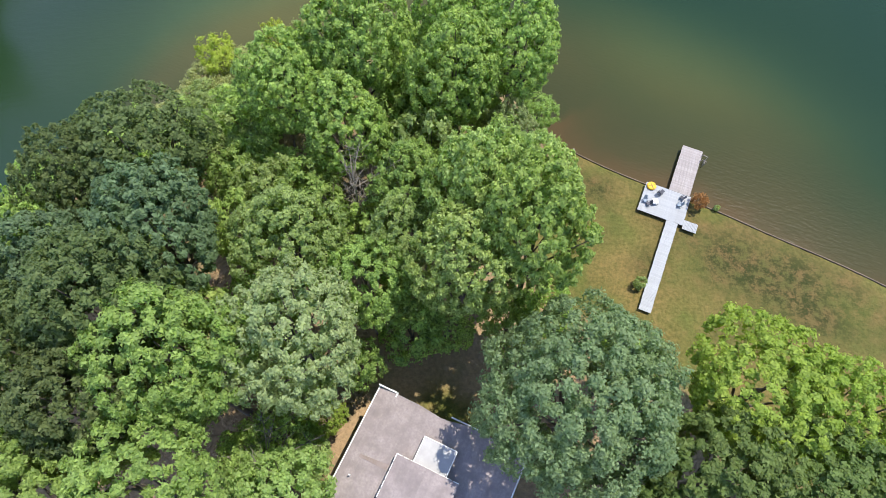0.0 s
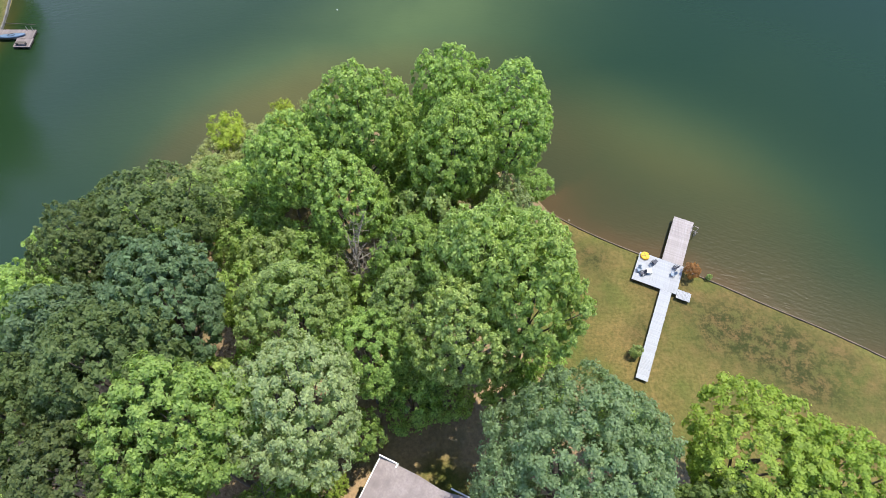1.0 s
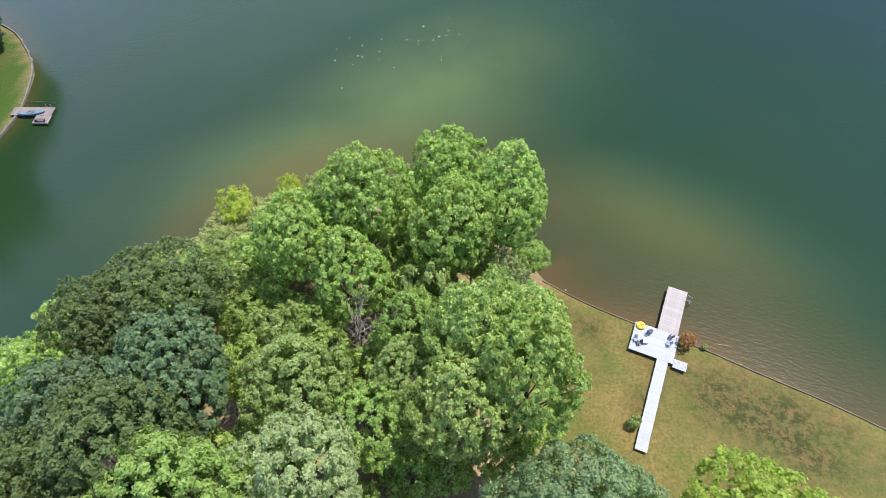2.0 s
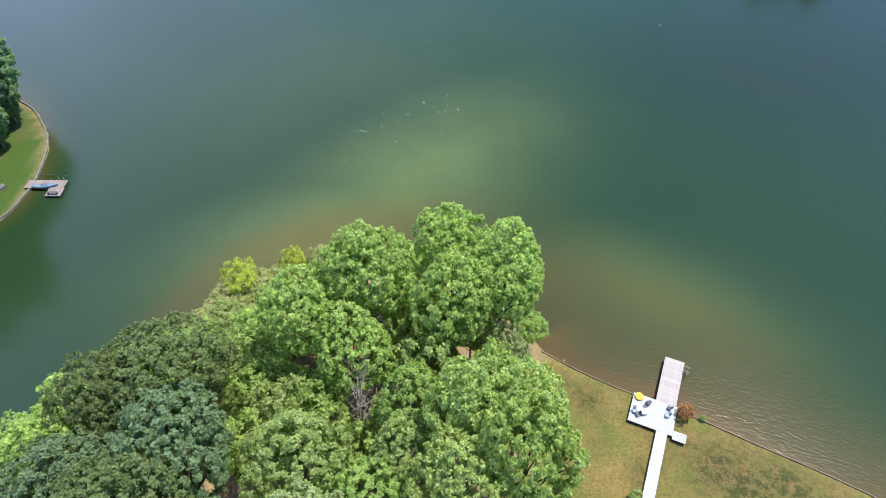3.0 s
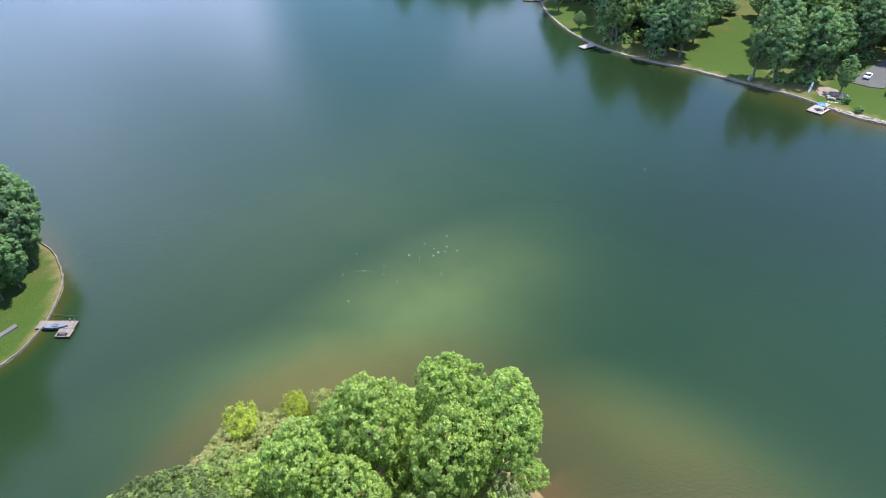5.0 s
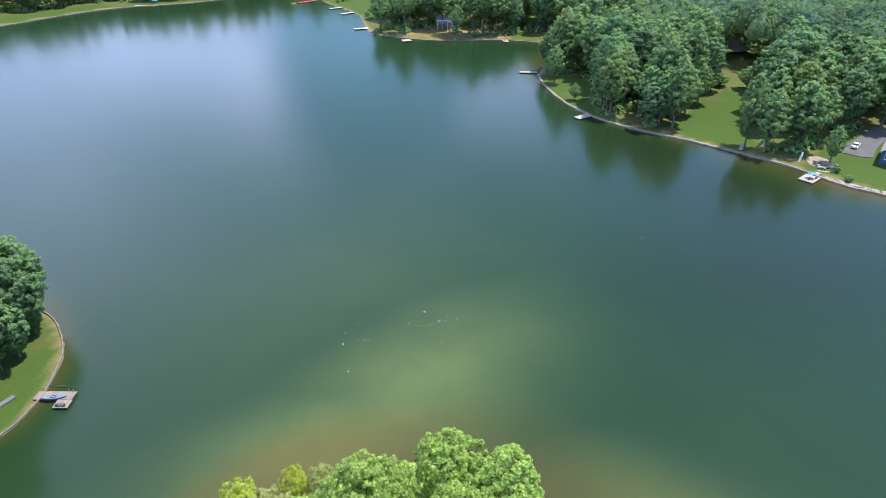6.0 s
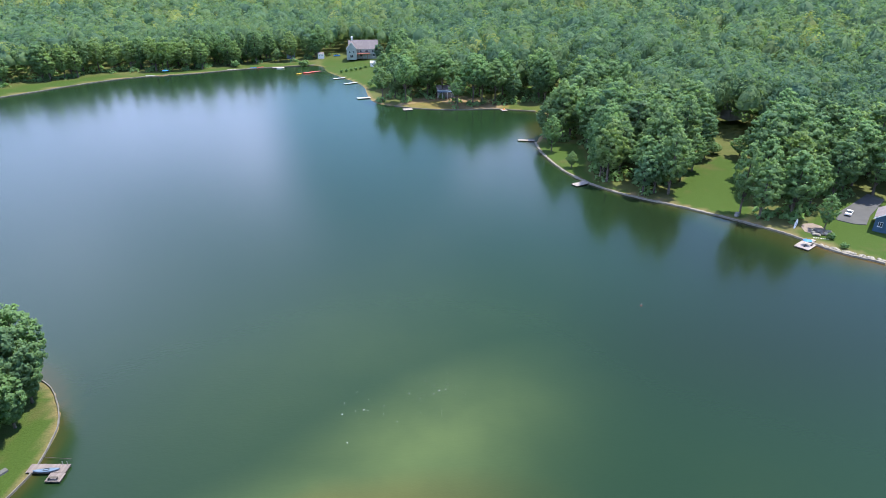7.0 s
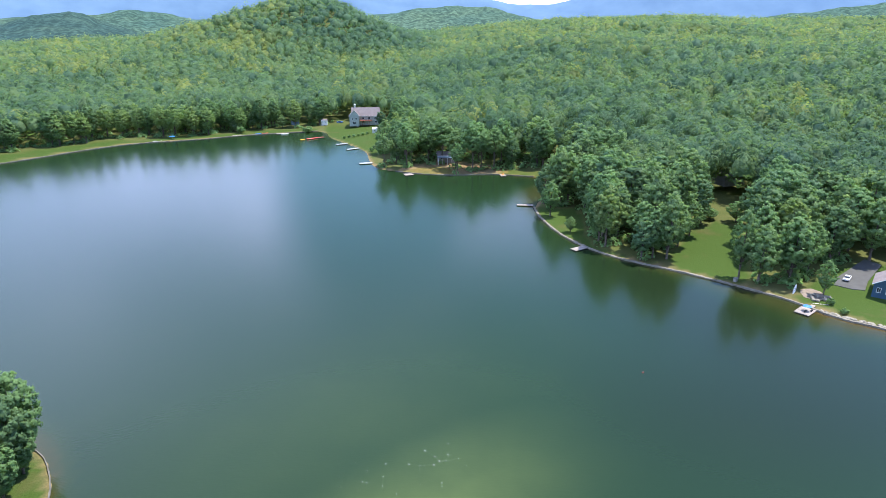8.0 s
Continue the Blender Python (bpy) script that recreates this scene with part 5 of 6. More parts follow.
plank_run(dock, -1.42, 1.02, 4.06, 10.8, TOP, GREYBOARD, gap=0.008)
plank_run(dock, 1.21, 2.8, -0.4, 0.8, TOP, WHITEBOARD, along="v")


def swim_ladder():
    ob = empty("swim_ladder", DOCK @ pose(1.04, 9.6, TOP), "weathered grey swim ladder fixed to the landing stage", "ladder")
    for dy in (-0.36, 0.36):
        bm = bmesh.new()
        rod(bm, (-0.12, dy, -0.02), (0.06, dy, 0.5), 0.035)
        rod(bm, (0.06, dy, 0.5), (0.62, dy, 0.34), 0.035)
        rod(bm, (0.62, dy, 0.34), (0.34, dy, -1.2), 0.035)
        part("rail", bm, WASHED, ob)
    for k in range(3):
        part("rung", rod(bmesh.new(), (0.52 - k * 0.08, -0.36, -0.25 - k * 0.32), (0.52 - k * 0.08, 0.36, -0.25 - k * 0.32), 0.03), WASHED, ob)


swim_ladder()


def deck_chair(u, v, turn, mat, label, lounge=False):
    """A low deck chair with a slatted seat, raked back, arms and legs."""
    ob = empty("deck_chair", DOCK @ pose(u, v, TOP + 0.005, 0, 0, turn) @ Matrix.Diagonal((0.72, 0.72, 0.78, 1)), label, "chair", "chairs on the deck")
    long = 0.95 if lounge else 0.5
    part("seat", boxed(-0.28, 0.28, -long, 0.05, 0.32, 0.37, bevel=0.012), mat, ob)
    back = bmesh.new()
    for k in range(5):
        box(back, -0.27 + k * 0.11, -0.18 + k * 0.11, 0.0, 0.03, 0.0, 0.78, bevel=0.006)
    b = part("backrest", back, mat, ob)
    b.matrix_basis = pose(0, 0.02, 0.34, -24, 0, 0)
    for sx in (-0.33, 0.33):
        part("armrest", boxed(sx - 0.05, sx + 0.05, -0.42, 0.18, 0.55, 0.58, bevel=0.008), mat, ob)
        for y in (-0.38, 0.12):
            part("leg", boxed(sx - 0.03, sx + 0.03, y - 0.03, y + 0.03, 0, 0.55, bevel=0.005), mat, ob)


deck_chair(-2.3, 2.9, 150, CHARCOAL, "dark reclining lounge chair on the white deck", True)
deck_chair(-3.0, 1.15, -60, CHARCOAL, "dark deck chair beside a small white table")
deck_chair(-3.6, 1.5, 20, SKYBLUE, "pale blue deck chair on the white deck")
deck_chair(0.35, 3.35, -100, CHARCOAL, "dark deck chair beside the rust-red shrub")
deck_chair(0.3, 2.35, -75, SKYBLUE, "blue-grey deck chair beside the rust-red shrub")


def side_table(u, v):
    ob = empty("side_table", DOCK @ pose(u, v, TOP, 0, 0, 25), "small square white table on the deck", "table")
    part("tabletop", boxed(-0.32, 0.32, -0.32, 0.32, 0.42, 0.46, bevel=0.015), TRIM, ob)
    for x in (-0.27, 0.27):
        for y in (-0.27, 0.27):
            part("leg", boxed(x - 0.025, x + 0.025, y - 0.025, y + 0.025, 0, 0.42), BLACK, ob)


side_table(-2.5, 1.6)


def ring_bm(big, small, segments=28, sides=10):
    """A round tube bent to a ring."""
    bm = bmesh.new()
    rows = []
    for i in range(segments):
        a = 2 * math.pi * i / segments
        rows.append([bm.verts.new(((big + small * math.cos(b)) * math.cos(a), (big + small * math.cos(b)) * math.sin(a), small + small * math.sin(b)))
                     for b in (2 * math.pi * j / sides for j in range(sides))])
    for i in range(segments):
        for j in range(sides):
            f = bm.faces.new((rows[i][j], rows[(i + 1) % segments][j], rows[(i + 1) % segments][(j + 1) % sides], rows[i][(j + 1) % sides]))
            f.smooth = True
    bmesh.ops.recalc_face_normals(bm, faces=bm.faces)
    return bm


def pool_float(u, v):
    ob = empty("pool_float", DOCK @ pose(u, v, TOP), "round yellow inflatable float with dark crossed straps on the deck", "float")
    part("tube", ring_bm(0.40, 0.15), YELLOW, ob)
    bm = bmesh.new()
    bmesh.ops.create_cone(bm, cap_ends=True, segments=28, radius1=0.34, radius2=0.34, depth=0.12, matrix=pose(0, 0, 0.20))
    part("floor", bm, YELLOW, ob)
    for a in (35, 125):
        s = part("strap", boxed(-0.5, 0.5, -0.022, 0.022, 0.29, 0.31, bevel=0.004), CHARCOAL, ob)
        s.matrix_basis = pose(0, 0, 0, 0, 0, a)


pool_float(-3.4, 3.6)


def boulder(x, y, z, r, seed, label="rough grey-brown stone at the water's edge", name="boulder"):
    bm = bmesh.new()
    bmesh.ops.create_icosphere(bm, subdivisions=2, radius=1.0)
    for v in bm.verts:
        n = 1 + 0.28 * noise.noise(v.co * 1.4 + Vector((seed, seed * 2.0, 0)))
        v.co = Vector((v.co.x * r * n * 1.2, v.co.y * r * n, v.co.z * r * n * 0.7))
    me = bpy.data.meshes.new(name)
    bm.to_mesh(me)
    bm.free()
    me.materials.append(STONE)
    ob = new(name, me)
    ob.matrix_basis = pose(x, y, z, 0, 0, seed * 47)
    return tagged(ob, label, "stone", "stones along the banks")


boulder(16.2, 44.6, 0.05, 0.12, 2)
for k in range(26):
    q = random.Random(k)
    boulder(111.6 + k * 0.48 + q.uniform(-0.4, 0.4), 166.4 - k * 0.43 + q.uniform(-0.7, 0.5), 0.3, q.uniform(0.35, 0.75), k + 5)
for k in range(12):
    q = random.Random(k + 90)
    boulder(114.5 + q.uniform(-1.5, 5.5), 174.8 + q.uniform(-2.2, 3.2), 0.7, q.uniform(0.3, 0.8), k + 60, "grey stone of a garden bed by the bank")

# ---- the house among the trees ----
HOUSE = pose(-4.8, 13.6, 0, 0, 0, math.degrees(math.atan2(-0.419, 0.908)))
EAVE, RIDGE, FOOT = 8.4, 9.9, 1.2
WIDE, DEEP = 13.6, 19.0


def window(parent, x, y, z, w, h, face):
    """A window in a wall: frame, sill and pane; face turns it about z."""
    m = pose(x, y, z, 0, 0, face)
    bm = bmesh.new()
    for a in ((-w / 2, w / 2, 0, 0.08, h / 2 - 0.06, h / 2 + 0.03), (-w / 2, w / 2, 0, 0.08, -h / 2 - 0.03, -h / 2 + 0.06), (-w / 2, -w / 2 + 0.09, 0, 0.08, -h / 2, h / 2), (w / 2 - 0.09, w / 2, 0, 0.08, -h / 2, h / 2), (-0.03, 0.03, 0, 0.06, -h / 2, h / 2)):
        box(bm, *a)
    f = part("window", bm, TRIM, parent)
    f.matrix_basis = m
    part("pane", boxed(-w / 2 + 0.05, w / 2 - 0.05, 0.005, 0.03, -h / 2 + 0.05, h / 2 - 0.05), GLASS, f)
    part("sill", boxed(-w / 2 - 0.08, w / 2 + 0.08, 0, 0.14, -h / 2 - 0.09, -h / 2 - 0.03), TRIM, f)


house = empty("house", HOUSE, "house with low grey-brown shingle roofs and white trim among trees", "house")
bm = bmesh.new()
prism(bm, [(0.05, -DEEP), (WIDE - 0.5, -DEEP), (WIDE - 0.5, -0.9), (6.2, -0.9), (6.0, -0.75), (1.5, -0.75), (1.5, -0.5), (0.05, -0.5)], FOOT - 0.6, EAVE - 0.1)
part("wall", bm, SIDING, house)


def roof_z(u):
    return EAVE + (RIDGE - EAVE) * (1 - abs(u - WIDE / 2) / (WIDE / 2))


roof = part("roof", solid(bmesh.new(), [(-0.2, 0, roof_z(-0.2)), (1.45, 0, roof_z(1.45)), (1.45, -DEEP, roof_z(1.45)), (-0.2, -DEEP, roof_z(-0.2))], 0.18), SHINGLE, house, "grey-brown shingle roof")
part("roof", solid(bmesh.new(), [(1.45, -0.02, roof_z(1.45)), (3.6, -0.12, roof_z(3.6)), (5.9, -0.42, roof_z(5.9)), (WIDE / 2, -0.35, RIDGE), (WIDE / 2, -DEEP, RIDGE), (1.45, -DEEP, roof_z(1.45))], 0.18), SHINGLE, house)
part("roof", solid(bmesh.new(), [(WIDE / 2, -0.35, RIDGE), (8.3, 0.0, roof_z(8.3)), (WIDE, 0.0, EAVE), (WIDE, -DEEP, EAVE), (WIDE / 2, -DEEP, RIDGE)], 0.18), SHINGLE, house)
# shingle courses, proud by a finger's width
for side in (0, 1):
    n = 30
    for k in range(-1 if side == 0 else 0, n):
        u0 = (WIDE / 2) * k / n
        u1 = u0 + (WIDE / 2) / n * 0.94
        if u0 > 5.0 and side == 0:
            far_v = -0.55
        else:
            far_v = -0.06 if u0 < 1.4 else -0.2 - 0.08 * (u0 - 1.4)
        a, b = (u0, u1) if side == 0 else (WIDE - u0, WIDE - u1)
        bm = bmesh.new()
        za, zb = roof_z(a) + 0.018, roof_z(b) + 0.010
        pts = [(a, far_v, za), (b, far_v, zb), (b, -DEEP + 0.05, zb), (a, -DEEP + 0.05, za)]
        solid(bm, pts if side else pts[::-1], 0.03)
        part("shingle_course", bm, SHINGLE, house)
part("gutter", boxed(-0.32, -0.21, -DEEP, 0.08, EAVE - 0.17, EAVE - 0.01, bevel=0.02), TRIM, house, "white gutter")
part("fascia", boxed(-0.34, 1.5, 0.005, 0.12, EAVE - 0.20, EAVE + 0.42), TRIM, house, "white fascia board")
part("fascia", boxed(1.42, 1.54, -0.3, 0.12, EAVE + 0.1, EAVE + 0.42), TRIM, house)
part("gutter", boxed(6.6, 9.4, 0.005, 0.12, EAVE + 0.9, EAVE + 1.05), TRIM, house)
part("gutter", boxed(WIDE, WIDE + 0.13, -DEEP, 0.1, EAVE - 0.12, EAVE + 0.04, bevel=0.02), TRIM, house)
part("valley", solid(bmesh.new(), [(0.9, -5.75, roof_z(0.9) + 0.05), (3.9, -5.55, roof_z(3.9) + 0.05), (3.9, -6.05, roof_z(3.9) + 0.05), (0.9, -6.0, roof_z(0.9) + 0.05)], 0.02), worn("roof_moss", (0.20, 0.155, 0.13), (0.27, 0.22, 0.21), 1.2, 9.0, 0.95), house, "brown stained roof valley")
# the flat white dormer
part("dormer_wall", boxed(5.4, 8.15, -4.6, -2.45, 9.2, 10.0), SIDING, house)
part("dormer_roof", boxed(5.35, 8.2, -4.62, -2.40, 10.0, 10.08, bevel=0.01), WHITEROOF, house, "flat white membrane roof")
for a in ((5.29, 8.26, -2.40, -2.33, 9.98, 10.14), (5.28, 5.35, -4.6, -2.33, 9.98, 10.14), (8.2, 8.27, -4.6, -2.33, 9.98, 10.14)):
    part("parapet", boxed(*a), TRIM, house)
# the raised middle
part("upper_wall", boxed(4.1, 9.2, -14.8, -4.8, 9.0, 10.1), SIDING, house)
up = [(3.9, -4.6, 10.2), (6.65, -4.6, 10.75), (6.65, -15, 10.75), (3.9, -15, 10.2)]
part("upper_roof", solid(bmesh.new(), up[::-1], 0.14), SHINGLE, house)
part("upper_roof", solid(bmesh.new(), [(6.65, -4.6, 10.75), (9.4, -4.6, 10.2), (9.4, -15, 10.2), (6.65, -15, 10.75)][::-1], 0.14), SHINGLE, house)
for k in range(12):
    for a, b, sgn in ((3.9, 6.65, 1), (9.4, 6.65, -1)):
        w = (b - a) / 12
        ua, ub = a + w * k, a + w * (k + 0.93)
        za, zb = 10.2 + 0.55 * k / 12 + 0.016, 10.2 + 0.55 * (k + 0.93) / 12 + 0.010
        pts = [(ua, -4.66, za), (ub, -4.66, zb), (ub, -14.95, zb), (ua, -14.95, za)]
        part("shingle_course", solid(bmesh.new(), pts if sgn < 0 else pts[::-1], 0.025), SHINGLE, house)
for k in range(9):
    a = 3.85 + k * 0.625
    part("gutter", boxed(a, a + 0.5, -4.59, -4.53, 10.16, 10.26), TRIM, house)
for k in range(14):
    part("gutter", boxed(3.84, 3.9, -5.2 - k * 0.74, -4.6 - k * 0.74, 10.12, 10.22), TRIM, house)
part("vent_pipe", rod(bmesh.new(), (0.95, -7.6, 8.3), (0.95, -7.6, 9.1), 0.07), TRIM, house)
for v in (-3.5, -8.0, -12.5):
    window(house, 0.05, v, 6.3, 1.3, 1.4, 90)
    window(house, 0.05, v, 3.2, 1.3, 1.4, 90)
for u in (3.0, 8.2, 11.0):
    window(house, u, -0.75 if u < 6 else -0.9, 6.0, 1.5, 1.5, 0)
    window(house, u, -0.75 if u < 6 else -0.9, 3.0, 1.8, 2.0, 0)

# ---- the other banks ----


def small_dock(x, y, long, wide, turn, mat, label, z=0.45, boards=0.5):
    """A plain lake dock of boards on a frame with posts."""
    ob = empty("small_dock", pose(x, y, 0, 0, 0, turn), label, "dock", "docks round the lake")
    part("frame", boxed(-long / 2 + 0.03, long / 2 - 0.03, -wide / 2 + 0.03, wide / 2 - 0.03, z - 0.3, z - 0.05), TIMBER, ob)
    plank_run(ob, -long / 2, long / 2, -wide / 2, wide / 2, z, mat, 0.03, boards, "v")
    for a in (-long / 2 + 0.15, long / 2 - 0.15):
        for b in (-wide / 2 + 0.15, wide / 2 - 0.15):
            part("post", rod(bmesh.new(), (a, b, -1.5), (a, b, z - 0.06), 0.09), TIMBER, ob)
    return ob


small_dock(106.9, 166.2, 5.6, 4.2, 40, WASHED, "square wooden swim platform with a blue umbrella")
small_dock(110.6, 169.2, 2.6, 1.3, 40, WASHED, "short wooden gangway from the bank to a platform", 0.52)
small_dock(51.4, 220.0, 6.6, 3.0, 33, WASHED, "grey wooden dock on the wooded bank")
small_dock(38.1, 278.8, 7.6, 2.2, -4, WASHED, "long grey wooden dock at the grassy tip")
small_dock(-19.3, 340.2, 5.0, 4.2, 20, WASHED, "grey wooden dock below the sandy clearing")
small_dock(33.2, 339.0, 3.0, 5.0, 8, WASHED, "small wooden dock with an orange kayak")
small_dock(-46.6, 369.4, 8.0, 3.6, 18, WHITEBOARD, "white floating dock below the mown lawn")
small_dock(-70.6, 432.0, 8.4, 2.6, 33, WHITEBOARD, "narrow white dock below the mown lawn")
small_dock(-60.6, 414.6, 9.0, 2.6, 36, WHITEBOARD, "narrow white dock below the mown lawn")
small_dock(-203, 440.6, 6.0, 3.0, 35, WHITEBOARD, "small white dock on the far grassy bank")
small_dock(-193.8, 445.6, 5.0, 3.0, 35, GREYBOARD, "small dock under a blue umbrella on the far bank")
small_dock(-154, 465, 6.5, 3.0, 25, WASHED, "weathered dock on the far grassy bank")
small_dock(-123.0, 474.0, 7.5, 3.0, 25, GREYBOARD, "grey dock on the far grassy bank")
small_dock(-92.0, 457.0, 9.5, 3.0, 39, REDWOOD, "red-painted dock at the head of the cove")

west = empty("small_dock", pose(0, 0, 0), "pinkish-grey wooden dock in an angle on the grassy point", "dock", "docks round the lake")
PINK = worn("pink_grey_boards", (0.225, 0.185, 0.172), (0.16, 0.13, 0.12), 0.8, 10.0, 0.8, per_piece=0.2)
part("frame", boxed(-68.9, -62.45, 77.25, 79.1, 0.18, 0.42), TIMBER, west)
part("frame", boxed(-64.7, -62.25, 75.35, 77.2, 0.18, 0.42), TIMBER, west)
plank_run(west, -69.0, -62.4, 77.22, 79.15, 0.47, PINK, 0.02, 0.3, "v")
plank_run(west, -64.75, -62.2, 75.3, 77.18, 0.47, PINK, 0.02, 0.3, "v")
for x, y in ((-68, 77.4), (-65, 79.0), (-62.6, 79.0), (-62.4, 75.5), (-64.6, 75.5)):
    part("post", rod(bmesh.new(), (x, y, -1.5), (x, y, 0.41), 0.09), TIMBER, west)
for x in (-63.7, -62.9):
    part("bollard", rod(bmesh.new(), (x, 79.0, 0.4), (x, 79.0, 1.15), 0.06), STEEL, west)


def hull(name, m, long, wide, mat, label, category, deep=0.28, group="boats"):
    """A pointed boat's hull with a deck and an open cockpit rim."""
    ob = empty(name, m, label, category, group)
    bm = bmesh.new()
    rows = []
    n = 15
    for i in range(n):
        t = i / (n - 1)
        w = wide / 2 * max(0.02, math.sin(math.pi * t) ** 0.6)
        rise = 0.12 * (2 * t - 1) ** 2
        x = (t - 0.5) * long
        rows.append([bm.verts.new(c) for c in ((x, -w, deep * 0.75 + rise), (x, -w * 0.7, rise + 0.04), (x, 0, rise), (x, w * 0.7, rise + 0.04), (x, w, deep * 0.75 + rise), (x, w * 0.5, deep + rise), (x, 0, deep + 0.03 + rise), (x, -w * 0.5, deep + rise))])
    for a, b in zip(rows, rows[1:]):
        for j in range(8):
            f = bm.faces.new((a[j], b[j], b[(j + 1) % 8], a[(j + 1) % 8]))
            f.smooth = True
    bm.faces.new(rows[0])
    bm.faces.new(rows[-1][::-1])
    bmesh.ops.recalc_face_normals(bm, faces=bm.faces)
    part("hull", bm, mat, ob)
    rim = part("cockpit", ring_bm(0.32, 0.04, 18, 6), BLACK, ob)
    rim.matrix_basis = pose(0, 0, deep + 0.02) @ Matrix.Diagonal((1.5, wide * 0.8, 1, 1))
    return ob


hull("kayak", pose(-65.6, 77.55, 0.48, 0, 0, 8), 4.2, 0.95, SKYBLUE, "pale blue kayak lying on the angled dock", "kayak")
hull("kayak", pose(33.2, 339.6, 0.46, 0, 0, 70), 3.6, 0.9, ORANGE, "orange kayak on a small dock", "kayak")
hull("canoe", pose(-95.5, 453.2, 0.0, 0, 0, 39), 9.0, 1.8, RED, "long red boat moored at the cove's head", "boat", 0.7)
hull("canoe", pose(-101.6, 448.6, 0.0, 0, 0, 39), 4.0, 1.6, YELLOW, "yellow boat moored at the cove's head", "boat", 0.6)
hull("kayak", pose(-140, 471.5, 0.3, 0, 0, 30), 4.5, 1.0, BLUE, "blue kayak drawn up on the far bank", "kayak", 0.5)
hull("kayak", pose(-135.5, 474.0, 0.3, 0, 0, 30), 4.5, 1.0, RED, "red kayak drawn up on the far bank", "kayak", 0.5)
hull("paddle_board", pose(110.4, 179.0, 1.7, 0, -72, 35), 3.4, 0.8, TRIM, "white paddle board leaning against a tree", "board", 0.12)
hull("rowing_boat", pose(-120.0, 472.0, 0.0, 0, 0, 25), 5.5, 1.8, TRIM, "white boat beside a far dock", "boat", 0.6)


def umbrella(x, y, z, r, mat, label, high=2.1):
    ob = empty("umbrella", pose(x, y, z), label, "umbrella", "umbrellas")
    bm = bmesh.new()
    n = 8
    top = bm.verts.new((0, 0, high + 0.45))
    rim = [bm.verts.new((r * math.cos(2 * math.pi * i / n), r * math.sin(2 * math.pi * i / n), high - 0.05 * (i % 2))) for i in range(n)]
    low = bm.verts.new((0, 0, high + 0.40))
    for i in range(n):
        bm.faces.new((top, rim[i], rim[(i + 1) % n]))
        bm.faces.new((low, rim[(i + 1) % n], rim[i]))
    part("canopy", bm, mat, ob)
    part("pole", rod(bmesh.new(), (0, 0, 0), (0, 0, high + 0.5), 0.03), STEEL, ob)
    bm = bmesh.new()
    bmesh.ops.create_cone(bm, cap_ends=True, segments=14, radius1=0.28, radius2=0.2, depth=0.1, matrix=pose(0, 0, 0.05))
    part("base", bm, CONCRETE, ob)


umbrella(107.3, 166.3, 0.45, 1.25, BLUE, "bright blue umbrella on a wooden swim platform", 1.5)
umbrella(-194.2, 446.0, 0.45, 2.2, BLUE, "bright blue umbrella on a far dock", 2.4)
for dx, dy in ((-0.9, -1.2), (1.4, -0.6)):
    ob = empty("bench", pose(107.3 + dx, 166.6 + dy, 0.45, 0, 0, 40), "dark low bench on the swim platform", "bench")
    part("seat", boxed(-0.6, 0.6, -0.2, 0.2, 0.38, 0.44, bevel=0.01), BLACK, ob)
    for sx in (-0.5, 0.5):
        part("leg", boxed(sx - 0.04, sx + 0.04, -0.18, 0.18, 0, 0.38), BLACK, ob)
ob = empty("bench", pose(-63.5, 75.75, 0.47), "dark bench on the angled dock", "bench")
part("seat", boxed(-0.8, 0.8, -0.2, 0.2, 0.40, 0.46, bevel=0.01), TIMBER, ob)
for sx in (-0.7, 0.7):
    part("leg", boxed(sx - 0.04, sx + 0.04, -0.18, 0.18, 0, 0.40), TIMBER, ob)
ob = empty("mooring_pole", pose(-68.6, 80.9, 0.9, 0, 0, -6), "thin dark mooring pole reaching over the water", "pole")
part("pole", rod(bmesh.new(), (0, 0, -0.6), (5.6, 0, -0.45), 0.05), TIMBER, ob)


def path_slab(name, outline, z0, z1, mat, label, category, kind="structure"):
    bm = prism(bmesh.new(), outline, z0, z1)
    me = bpy.data.meshes.new(name)
    bm.to_mesh(me)
    bm.free()
    me.materials.append(mat)
    return tagged(new(name, me), label, category, kind=kind)


path_slab("pavement", [(-75.5, 73.2), (-74.7, 72.8), (-72.0, 77.6), (-72.8, 78.1)], 0.2, 0.72, ASPHALT, "grey concrete walk across the grassy point", "path")


def buoy(x, y):
    ob = empty("buoy", pose(x, y, 0), "small red marker buoy floating on the lake", "buoy")
    bm = bmesh.new()
    bmesh.ops.create_uvsphere(bm, u_segments=14, v_segments=8, radius=0.18)
    part("float", bm, RED, ob)
    part("stem", rod(bmesh.new(), (0, 0, 0.25), (0, 0, 0.55), 0.05), TRIM, ob)


buoy(48.8, 132.1)


def pale_flecks():
    """Small pale flecks along the edge of the bright patch off the point."""
    rng = random.Random(31)
    bm = bmesh.new()
    for _ in range(30):
        along, off, r = rng.random(), rng.gauss(0, 3.4), rng.uniform(0.04, 0.12)
        m = pose(-19 + 24 * along, 89.5 + 13 * along + off, 0.02, 0, 0, rng.uniform(0, 360)) @ Matrix.Diagonal((1.4 * r, r, 0.35 * r, 1))
        bmesh.ops.create_icosphere(bm, subdivisions=1, radius=1.0, matrix=m)
    me = bpy.data.meshes.new("foam")
    bm.to_mesh(me)
    bm.free()
    me.materials.append(TRIM)
    return tagged(new("foam", me), "small pale flecks on the lake", "foam", kind="stuff")


pale_flecks()


